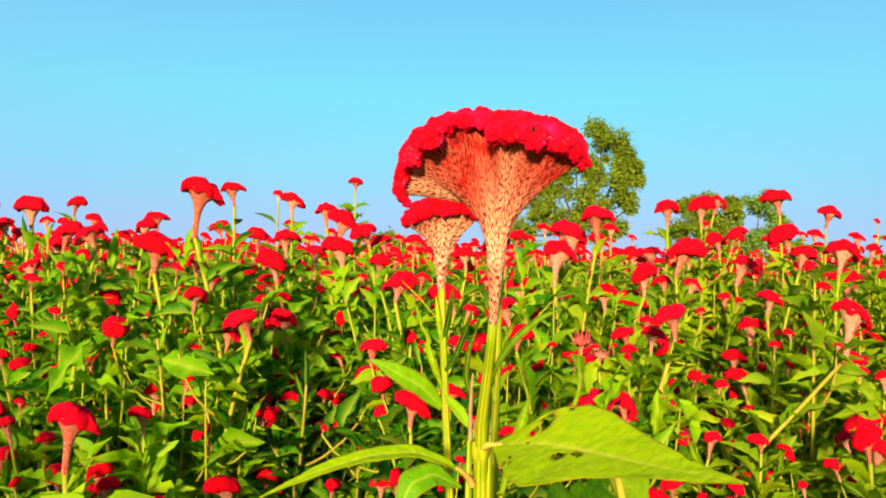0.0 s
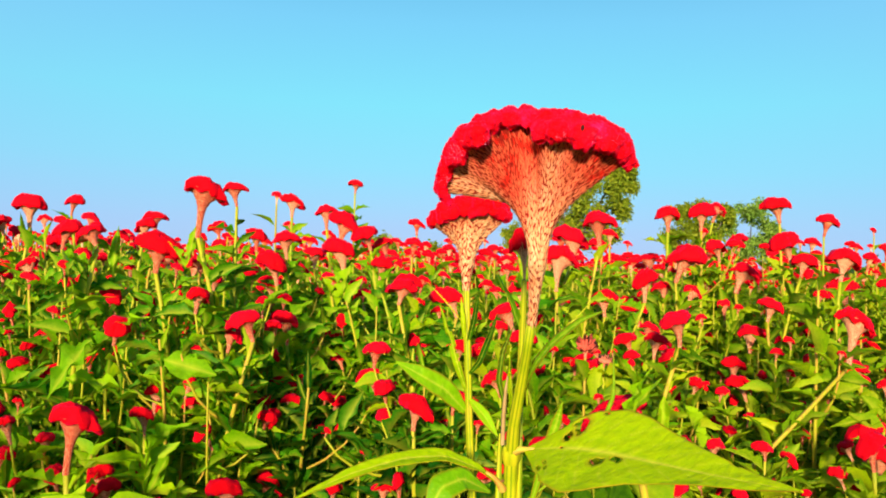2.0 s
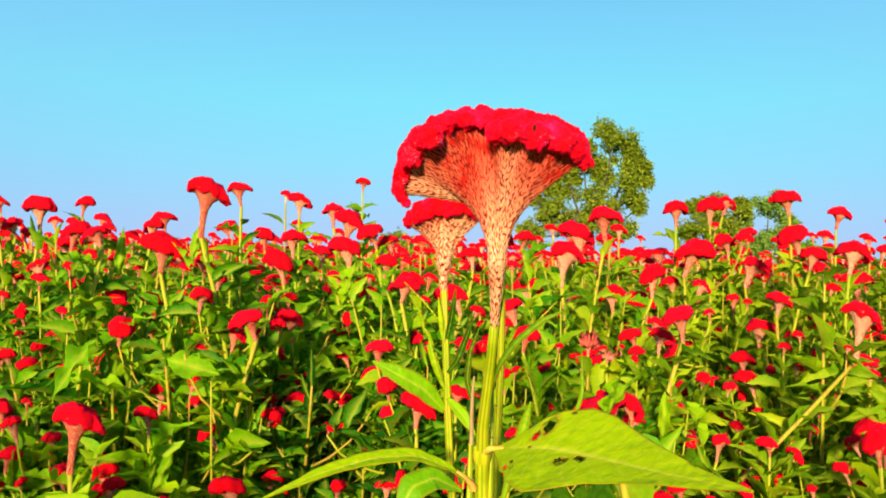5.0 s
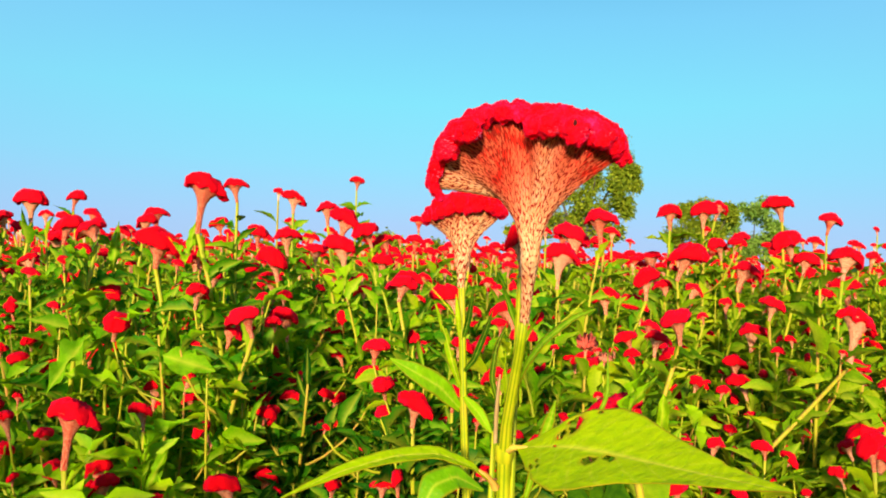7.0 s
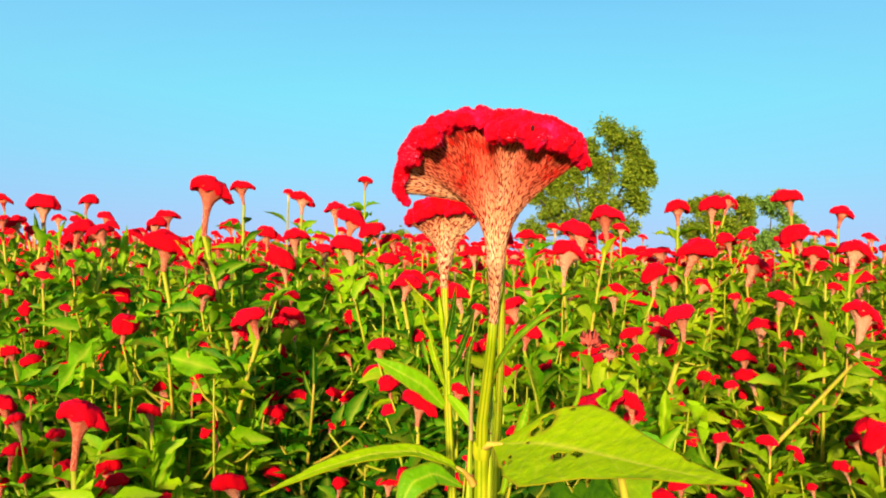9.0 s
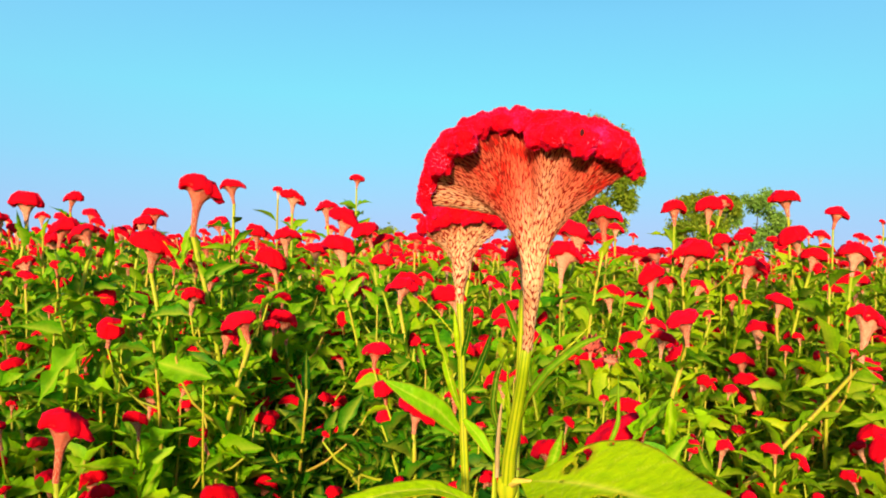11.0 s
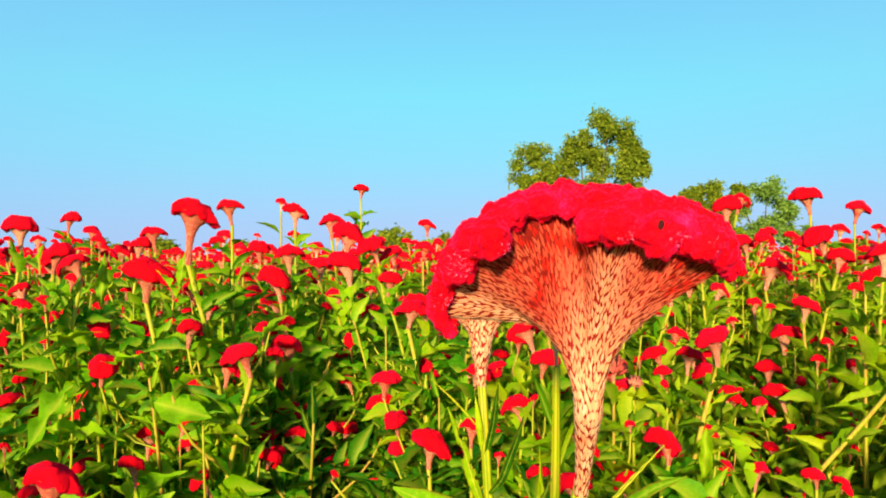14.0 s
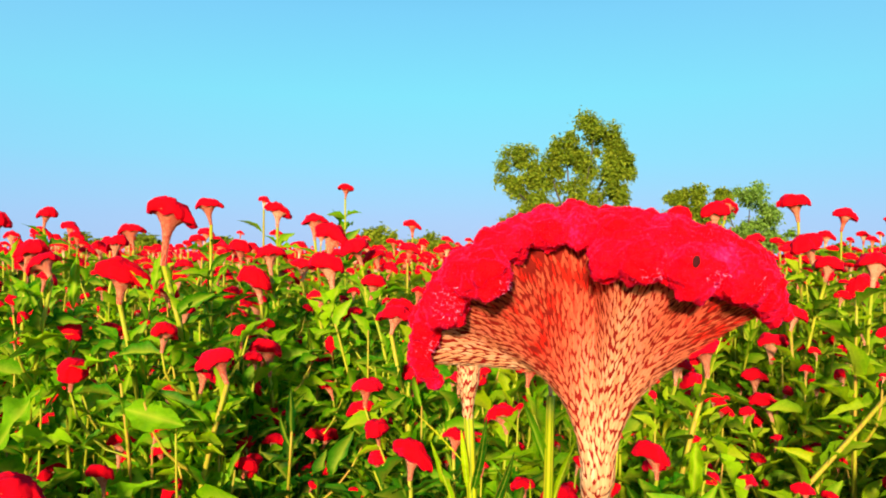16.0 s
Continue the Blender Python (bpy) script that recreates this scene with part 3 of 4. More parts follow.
def blade(root, here, name, spine, widths, up, mat, label="", holes=(), across=13, fold=0.18, wave=0.0, seed=0, rows=46):
    """A leaf along a bent midrib; holes are eaten out of it where given as (along, across, radius)."""
    s = np.linspace(0, 1, rows)
    spine, knots = np.asarray(spine, float), np.linspace(0, 1, len(spine))
    c = np.stack([np.interp(s, knots, spine[:, i]) for i in range(3)], -1)
    for _ in range(6 * rows * rows // 2116):
        c[1:-1] = (c[:-2] + 2 * c[1:-1] + c[2:]) / 4
    t = np.gradient(c, axis=0)
    t /= np.linalg.norm(t, axis=1)[:, None]
    ups = np.asarray(up, float)
    side = np.cross(t, ups)
    side /= np.linalg.norm(side, axis=1)[:, None]
    nrm = np.cross(side, t)
    wk = np.linspace(0, 1, len(widths))
    w = np.interp(s, wk, [a[0] for a in widths]), np.interp(s, wk, [a[1] for a in widths])
    k = np.linspace(-1, 1, across)
    reach = np.where(k[None] < 0, w[0][:, None], w[1][:, None]) * k[None]
    vein = (0.0002 if rows > 60 else 0.0008) * np.abs(np.sin((s[:, None] * 11 - np.abs(k)[None] * 1.6) * np.pi)) * (1 - np.abs(k)[None] * 0.4)
    lift = np.abs(reach) * fold + vein + wave * np.sin(s[:, None] * 24 + 3 * k[None]) * np.abs(k)[None]
    v = c[:, None] + side[:, None] * reach[..., None] + nrm[:, None] * lift[..., None]
    rib = np.maximum(np.clip(1 - np.abs(k)[None] * 9, 0, 1), 0.75 * np.clip(1 - 6 * np.abs(((s[:, None] * 11 - np.abs(k)[None] * 1.6) % 1) - 0.0), 0, 1))
    faces = []
    for f in grid_faces(rows, across, False):
        i, j = f[0] // across, f[0] % across
        q = (s[i] + 0.5 / rows, k[j] + 1 / (across - 1))
        if not any(((q[0] - h[0]) / h[2]) ** 2 + ((q[1] - h[1]) / h[3]) ** 2 < 1 + 0.5 * noise.noise(Vector((q[0] * 60, q[1] * 9, seed))) for h in holes):
            faces.append(f)
    me = mesh_of(name, v.reshape(-1, 3), faces, mat, rib.ravel())
    worn = np.clip((np.abs(k)[None] - 0.94) / 0.06, 0, 1) + 0 * s[:, None]
    for h in holes:
        worn = np.maximum(worn, 0.8 * np.clip(2.1 - 1.1 * np.sqrt(((s[:, None] - h[0]) / h[2]) ** 2 + ((k[None] - h[1]) / h[3]) ** 2), 0, 1))
    me.attributes.new("worn", "FLOAT", "POINT").data.foreach_set("value", worn.ravel().astype(np.float32))
    ob = part(name, me, root, label, here)
    thick = ob.modifiers.new("thickness", "SOLIDIFY")
    thick.thickness = 0.0004
    return ob


# the rim, round from one tip along the near edge, over the low wing to the far edge
RIM = np.array([(0.1440, 0.359, 1.0225), (0.1390, 0.352, 1.0270), (0.1320, 0.348, 1.0310), (0.1250, 0.349, 1.0350), (0.1165, 0.346, 1.0350), (0.1100, 0.351, 1.0380), (0.1030, 0.349, 1.0375),
                (0.0965, 0.353, 1.0380), (0.0885, 0.359, 1.0415), (0.0795, 0.358, 1.0405), (0.0690, 0.353, 1.0380), (0.0620, 0.347, 1.0338), (0.0550, 0.349, 1.0300), (0.0500, 0.354, 1.0245),
                (0.0470, 0.360, 1.0180), (0.0435, 0.363, 1.0115), (0.0412, 0.366, 1.0065), (0.0440, 0.371, 1.0045), (0.0540, 0.381, 1.0085), (0.0630, 0.388, 1.0200), (0.0780, 0.386, 1.0330), (0.0980, 0.383, 1.0410),
                (0.1180, 0.380, 1.0390), (0.1360, 0.371, 1.0300)])
STEP = 2 * math.pi / 24


def tall_flower():
    root = new("tall_cockscomb")
    root.location = (0.0945, 0.48, 0)
    base = Vector(root.location)
    here = Matrix.Translation(-base)

    def put(name, me, label="", parent=root):
        return part(name, me, parent, label, here if parent == root else None)

    foot, fork = np.array((0.0985, 0.403, 0.926)), np.array((0.0990, 0.382, 0.964))
    rim, skin = fan_surface(RIM, foot, fork, 0.0026, 0.0026, [(7.6 * STEP, 0.13, 1.5), (9.6 * STEP, 0.45, 0.95), (4.0 * STEP, 0.5, -0.25)])
    ang = np.arange(144) * 2 * np.pi / 144
    fan = np.concatenate([skin(u, ang) for u in np.linspace(0, 1, 52)])
    fan_ob = put("flower_head", mesh_of("flower_head", fan, grid_faces(52, 144), CORE), "flaring orange-red flower fan")

    # red of the rim's own pigment, deepened to paint in the crest's shade
    def reddening(us, turn):
        wing = np.exp(-(((turn - 16 * STEP) / (2.6 * STEP)) ** 2))
        ridge = np.exp(-(((turn - 5.6 * STEP) / (1.5 * STEP)) ** 2))
        # red starts lower on the left, painting the shaded side
        shaded_left = np.exp(-(((turn - 11.5 * STEP) / (2.2 * STEP)) ** 2))
        return np.clip((us - 0.52 + 0.12 * shaded_left) / 0.34, 0, 1) * (1 - 0.95 * wing) * (1 - 0.6 * ridge)

    # scales over the fan, pale on the neck and on the low wing
    rng = np.random.default_rng(11)
    tagged(part("bract_cover", scales_mesh(skin, rng, 72000, 0.00074, 0.0031, reddening), fan_ob, "overlapping narrow peach scales, redder towards the rim with crest shade painted in"), kind="stuff")

    # the ruffled velvet rim: lobe beside lobe, grown into one another
    lumps = []
    for k, r, dy, dz in ((0.0, 0.0048, -0.001, -0.0010), (0.9, 0.0056, -0.001, -0.0005), (2.0, 0.0064, -0.002, -0.0022), (3.0, 0.0060, -0.001, 0.0), (3.9, 0.0068, -0.003, -0.0030), (5.0, 0.0056, -0.001, -0.0004), (5.9, 0.0062, -0.003, -0.0030),
                         (7.0, 0.0056, -0.001, -0.0030), (8.0, 0.0044, 0.0, 0.0015), (9.0, 0.0044, 0.0, 0.0018), (10.0, 0.0050, 0.0, 0.0010), (11.1, 0.0066, -0.003, -0.0030), (12.1, 0.0054, -0.001, 0.0), (13.0, 0.0058, -0.002, -0.0026),
                         (14.2, 0.0042, 0.0, 0.0008), (14.8, 0.0038, 0.0, 0.0010)):
        lumps += lobe(rng, rim(k * STEP) + np.array((0, dy - 0.0015, dz)), r * 1.12)
    for k in np.linspace(14.4, 17.5, 16):
        r = 0.0036 - 0.0005 * (k - 14.4)
        lumps.append((rim(k * STEP) + np.array((-0.0004, 0, -0.0007 * (k - 14.8))) + rng.normal(0, 0.0004, 3), r * rng.uniform(0.9, 1.1)))
    for k in np.linspace(14.8, 16.9, 22):
        lumps.append((rim(k * STEP) + np.array((0.0016 * (k - 14.8), -0.001, -0.0016 - 0.0026 * (k - 14.8))) + rng.normal(0, 0.0004, 3), rng.uniform(0.0022, 0.0030)))
    for k in range(110):
        a = 2 * np.pi * k / 110
        thin = 0.55 if 13.6 * STEP < a < 19.5 * STEP else 1.0
        lumps.append((rim(a) + np.array((0, 0.001, 0.0022 * thin)), 0.0044 * thin * rng.uniform(0.85, 1.1)))
    for k in range(260):
        a, s = rng.uniform(0.0, 3.3), rng.random()
        lumps.append((rim(a) * (1 - s) + rim(2 * np.pi - a * 0.42) * s + np.array((0, 0, 0.0040 + 0.010 * s * (1 - s) + rng.normal(0, 0.0010))), rng.uniform(0.0028, 0.0050)))
    crest = velvet_crest(lumps, fan_ob, "deep red velvet crest with ruffled lobes", 0.0008, 0.0027, 0.0030, 16000)

    # pale tufts added as painted highlights where the light catches the lobes
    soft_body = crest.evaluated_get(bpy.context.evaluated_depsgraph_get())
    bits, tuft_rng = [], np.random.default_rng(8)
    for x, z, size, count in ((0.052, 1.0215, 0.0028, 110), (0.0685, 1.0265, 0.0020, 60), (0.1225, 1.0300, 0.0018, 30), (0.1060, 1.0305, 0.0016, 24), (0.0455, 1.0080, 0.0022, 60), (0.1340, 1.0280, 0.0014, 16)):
        for _ in range(count):
            hit, p, o, _ = soft_body.ray_cast((x + tuft_rng.normal(0, size), 0.300, z + tuft_rng.normal(0, size * 0.7)), (0, 1, 0))
            if hit:
                p, o = np.array(p), np.array(o) + tuft_rng.normal(0, 0.5, 3) + np.array((-0.2, -0.2, 0.1))
                o /= np.linalg.norm(o)
                side = np.cross(o, tuft_rng.normal(0, 1, 3))
                side *= 0.00012 / np.linalg.norm(side)
                bits.append((np.stack([p - side, p + side, p + o * tuft_rng.uniform(0.0008, 0.0016)]), [(0, 1, 2)]))
    tagged(part("tuft", mesh_of("tuft", *join(bits), GLINT_TUFT), crest, "pale pink velvet tufts painted as sunlit highlights"), kind="stuff")

    # an insect hole in the near face of the crest
    hit, place, normal, _ = crest.evaluated_get(bpy.context.evaluated_depsgraph_get()).ray_cast((0.1160, 0.300, 1.0330), (0, 0.97, 0.04))
    if not hit:
        place, normal = Vector((0.1160, 0.342, 1.0347)), Vector((0, -1, 0))
    pit = bmesh.new()
    bmesh.ops.create_icosphere(pit, subdivisions=2, radius=0.0015, matrix=Matrix.Translation(place) @ normal.to_track_quat("Z", "Y").to_matrix().to_4x4() @ Matrix.Diagonal((0.75, 1.2, 0.35, 1)))
    pit_mesh = bpy.data.meshes.new("insect_hole")
    pit.to_mesh(pit_mesh)
    pit.free()
    pit_mesh.materials.append(PIT)
    part("insect_hole", pit_mesh, crest, "small dark insect hole")

    # stems
    stem_pts = [(0.0942, 0.500, 0.0), (0.0940, 0.490, 0.40), (0.0938, 0.482, 0.70), (0.0935, 0.478, 0.80), (0.0930, 0.470, 0.8324), (0.0930, 0.455, 0.855), (0.0952, 0.440, 0.880), (0.0975, 0.420, 0.908), (0.0985, 0.403, 0.930)]
    put("stem", stalk_mesh("stem", stem_pts, [0.0085, 0.0075, 0.0058, 0.0052, 0.0048, 0.0039, 0.0035, 0.0031, 0.0027], 26, 0.05, 1), "thick ridged yellow-green stem")
    for dx, dy, r, top in ((-0.0085, 0.002, 0.0030, 0.845), (0.0058, 0.004, 0.0018, 0.885)):
        pts = bend((0.0938 + dx * 1.2, 0.482 + dy, 0.0), (0.0935 + dx, 0.470 + dy, top), (0, 0, 0), 14)
        put("side_stem", stalk_mesh("side_stem", pts, np.append(np.linspace(r * 1.3, r, 13), r * 0.35), 18, 0.05, 2))
    put("dry_sheath", mesh_of("dry_sheath", *tube([(0.0855, 0.452, 0.842), (0.0852, 0.445, 0.862), (0.0858, 0.438, 0.880), (0.0866, 0.434, 0.890)], [0.0013, 0.0014, 0.0010, 0.0004], 7, 0.2), SHEATH), "split dry straw-coloured sheath")
    put("node", stalk_mesh("node", [(0.0932, 0.474, 0.823), (0.0930, 0.471, 0.829), (0.0930, 0.470, 0.835), (0.0926, 0.467, 0.841)], [0.0050, 0.0064, 0.0062, 0.0043], 26, 0.03, 3), "swollen leaf joint")

    # reddish leaf stalks and dark scars at the joint
    for pts, radii in (([(0.0880, 0.472, 0.806), (0.0850, 0.470, 0.811), (0.0810, 0.470, 0.815), (0.0755, 0.468, 0.8190)], (0.0030, 0.0021, 0.0017, 0.0012)),
                       ([(0.0950, 0.466, 0.8345), (0.0985, 0.463, 0.8365), (0.1020, 0.461, 0.8375), (0.1075, 0.456, 0.8390)], (0.0030, 0.0022, 0.0017, 0.0010))):
        put("leaf_stalk", mesh_of("leaf_stalk", *tube(pts, radii, 9, 0.1), PETIOLE), "reddish-yellow leaf stalk")
    for x, y, z, r in ((0.0895, 0.4625, 0.8400, 0.0009), (0.0990, 0.4600, 0.8450, 0.0008), (0.0870, 0.4660, 0.8140, 0.0010)):
        scar = bmesh.new()
        bmesh.ops.create_icosphere(scar, subdivisions=2, radius=r, matrix=Matrix.Translation((x, y, z)) @ Matrix.Diagonal((1.3, 0.6, 0.8, 1)))
        scar_mesh = bpy.data.meshes.new("scar")
        scar.to_mesh(scar_mesh)
        scar.free()
        scar_mesh.materials.append(SCAR)
        put("scar", scar_mesh, "small dark brown scar")

    # the broad eaten leaf and the other leaves
    blade(root, here, "leaf", [(0.1018, 0.463, 0.8367), (0.1196, 0.440, 0.8439), (0.1337, 0.425, 0.8476), (0.1508, 0.405, 0.8498), (0.1708, 0.378, 0.8515), (0.1878, 0.352, 0.8538), (0.2048, 0.325, 0.8568), (0.2176, 0.300, 0.8603)],
          [(0.0015, 0.0015), (0.0133, 0.0161), (0.0237, 0.0316), (0.0321, 0.0372), (0.0365, 0.0420), (0.0329, 0.0380), (0.0253, 0.0235), (0.0188, 0.0165), (0.0129, 0.0118), (0.0078, 0.0076), (0.0040, 0.0041), (0.0004, 0.0006)],
          (-0.10, -0.62, 0.78), BIG_LEAF, "large lime green leaf with insect holes",
          [(0.228, -0.66, 0.026, 0.24), (0.180, -0.42, 0.020, 0.15), (0.195, -0.80, 0.014, 0.06), (0.178, -0.03, 0.008, 0.035), (0.385, 0.24, 0.020, 0.085), (0.405, 0.20, 0.010, 0.06), (0.444, 0.10, 0.018, 0.05), (0.150, 0.55, 0.012, 0.05), (0.150, 0.80, 0.014, 0.05),
           (0.175, 0.66, 0.008, 0.05), (0.17, 1.0, 0.03, 0.08), (0.46, 0.14, 0.006, 0.04), (0.778, -1.0, 0.012, 0.10), (0.30, -0.93, 0.008, 0.04)], 41, 0.12, 0.0005, 1, 120)
    blade(root, here, "leaf", [(0.083, 0.470, 0.812), (0.070, 0.465, 0.822), (0.048, 0.460, 0.831), (0.020, 0.445, 0.832), (-0.012, 0.425, 0.826), (-0.0440, 0.400, 0.815)],
          [(0.001, 0.001), (0.003, 0.004), (0.007, 0.007), (0.008, 0.007), (0.005, 0.005), (0.0004, 0.0004)], (0.0, -0.45, 0.9), BIG_LEAF, "arching narrow lime green leaf", (), 11, 0.25, 0.0004, 2)
    blade(root, here, "leaf", [(0.080, 0.485, 0.800), (0.060, 0.475, 0.812), (0.045, 0.465, 0.808), (0.034, 0.455, 0.785)],
          [(0.001, 0.001), (0.009, 0.009), (0.011, 0.010), (0.001, 0.001)], (0.2, -0.7, 0.7), LIME_LEAF, "", (), 9, 0.2, 0.0, 3)
    for spine, w, up, mat in (
        ([(0.098, 0.440, 0.880), (0.103, 0.425, 0.898), (0.112, 0.412, 0.914), (0.128, 0.400, 0.930), (0.140, 0.396, 0.936)], 0.0034, (-0.6, -0.6, 0.5), LEAF),
        ([(0.099, 0.440, 0.882), (0.106, 0.432, 0.902), (0.122, 0.430, 0.922), (0.139, 0.430, 0.940)], 0.0011, (-0.5, -0.6, 0.6), STEM),
        ([(0.101, 0.450, 0.868), (0.099, 0.440, 0.900), (0.101, 0.432, 0.925), (0.106, 0.425, 0.952)], 0.0016, (0.4, -0.9, 0.1), BIG_LEAF),
        ([(0.088, 0.455, 0.862), (0.082, 0.450, 0.885), (0.084, 0.445, 0.905), (0.090, 0.440, 0.922)], 0.0022, (-0.4, -0.9, 0.2), LEAF),
        ([(0.105, 0.472, 0.800), (0.145, 0.466, 0.835), (0.1595, 0.455, 0.876), (0.1582, 0.4534, 0.906)], 0.0017, (-0.3, -0.9, 0.2), LEAF),
        ([(0.108, 0.470, 0.800), (0.116, 0.462, 0.835), (0.122, 0.455, 0.858), (0.1245, 0.450, 0.872)], 0.0042, (-0.2, -0.9, 0.2), LEAF),
    ):
        blade(root, here, "leaf", spine, [(w * 0.4, w * 0.4), (w, w), (w * 0.9, w * 0.8), (w * 0.1, w * 0.1)], up, mat, "slender pointed green leaf", (), 5, 0.3, 0.0, 4)
    return tagged(root, "tall red cockscomb with ruffled crest and broad eaten leaf", "flower")


tall_flower()


def slim_flower(foot, top_pts, stretch, width, seed, leaves, label):
    """A slimmer cockscomb beside the tall one; leaves as (height, heading, rise, length, width)."""
    root = new("slim_cockscomb")
    root.location = foot
    pts = np.array([(0, 0, -0.01)] + [tuple(np.subtract(p, foot)) for p in top_pts])
    s = np.linspace(0, 1, len(pts))
    fine = np.linspace(0, 1, 14)
    line = np.stack([np.interp(fine, s, pts[:, i]) for i in range(3)], -1)
    part("stem", stalk_mesh("stem", line, np.linspace(0.0046, 0.0024, 14), 18, 0.06, seed), root, "slim yellow-green stem")
    (nv, nf), (cv, cf) = head_shape(seed, 80, 0.8, 0.70, 0.10, 0.040)
    for i, p in enumerate(cv):
        cv[i] = p + np.array((p[0], p[1] * 2, 0.3)) * 0.09 * (0.5 - abs(noise.noise(Vector(p) * 11)))
    rng = np.random.default_rng(seed)
    head = part("flower_head", mesh_of("flower_head", nv, nf, CORE), root, "flaring pale peach flower neck", Matrix.Translation(np.subtract(top_pts[-1], foot)) @ Matrix.Rotation(0.15, 4, "Z") @ Matrix.Diagonal((width, width, width * stretch, 1)))
    part("crest", mesh_of("crest", cv, cf, CREST), head, "deep red ruffled crest")
    ring = len(nv) // 9
    g = nv.reshape(9, ring, 3)
    verts, faces, ups = [], [], []
    for _ in range(2600):
        u, j = rng.uniform(0, 7.6), rng.integers(ring)
        ups.append(u)
        i = int(u)
        p, q = g[i, j] * (1 - u + i) + g[i + 1, j] * (u - i), g[min(i + 1, 8), j] * (1 - u + i) + g[min(i + 2, 8), j] * (u - i)
        t = (q - p) / (np.linalg.norm(q - p) + 1e-9)
        side = g[i, (j + 1) % ring] - g[i, j]
        shift = rng.random()
        p = p + side * shift
        side = side - t * (side @ t)
        side /= np.linalg.norm(side) + 1e-9
        o = np.cross(side, t)
        k, ln, wd = len(verts), rng.uniform(0.05, 0.08), rng.uniform(0.005, 0.009)
        verts += [p, p + t * ln * 0.45 + side * wd + o * 0.006, p + t * ln + o * 0.014, p + t * ln * 0.45 - side * wd + o * 0.006, p + t * ln * 0.42 + o * 0.016]
        faces += [(k, k + 1, k + 4), (k + 1, k + 2, k + 4), (k + 2, k + 3, k + 4), (k + 3, k, k + 4)]
    tagged(part("bract_cover", mesh_of("bract_cover", verts, faces, BRACT, np.repeat(np.clip((np.array(ups) - 5.0) / 3.5, 0, 1), 5)), head, "narrow peach scales"), kind="stuff")
    for h, heading, rise, ln, wd in leaves:
        z = np.array([np.interp(h, line[:, 2] + foot[2], line[:, i]) for i in range(3)])
        shape = leaf_shape(12, 0.18, 0.3, 0.25, 0.38, 0.1, 5)
        part("leaf", mesh_of("leaf", shape[0], shape[1], BIG_LEAF if ln > 0.05 else LEAF, shape[2]), root, "", Matrix(leaf_frame(z, heading, rise, 0.95 if math.cos(heading) < 0 else -0.95, ln, wd).tolist()))
    return tagged(root, label, "flower")


SECOND_RIM = np.array([(0.0840, 0.597, 0.9965), (0.0780, 0.589, 1.0000), (0.0700, 0.584, 1.0035), (0.0610, 0.582, 1.0040), (0.0530, 0.586, 1.0035), (0.0440, 0.583, 0.9985), (0.0340, 0.586, 0.9940), (0.0265, 0.595, 0.9900),
                       (0.0310, 0.606, 0.9935), (0.0420, 0.612, 1.0020), (0.0560, 0.614, 1.0070), (0.0720, 0.609, 1.0040)])
SECOND_RIM = (SECOND_RIM - np.array((0.0540, 0.603, 0.946))) * 1.06 + np.array((0.0580, 0.585, 0.949))


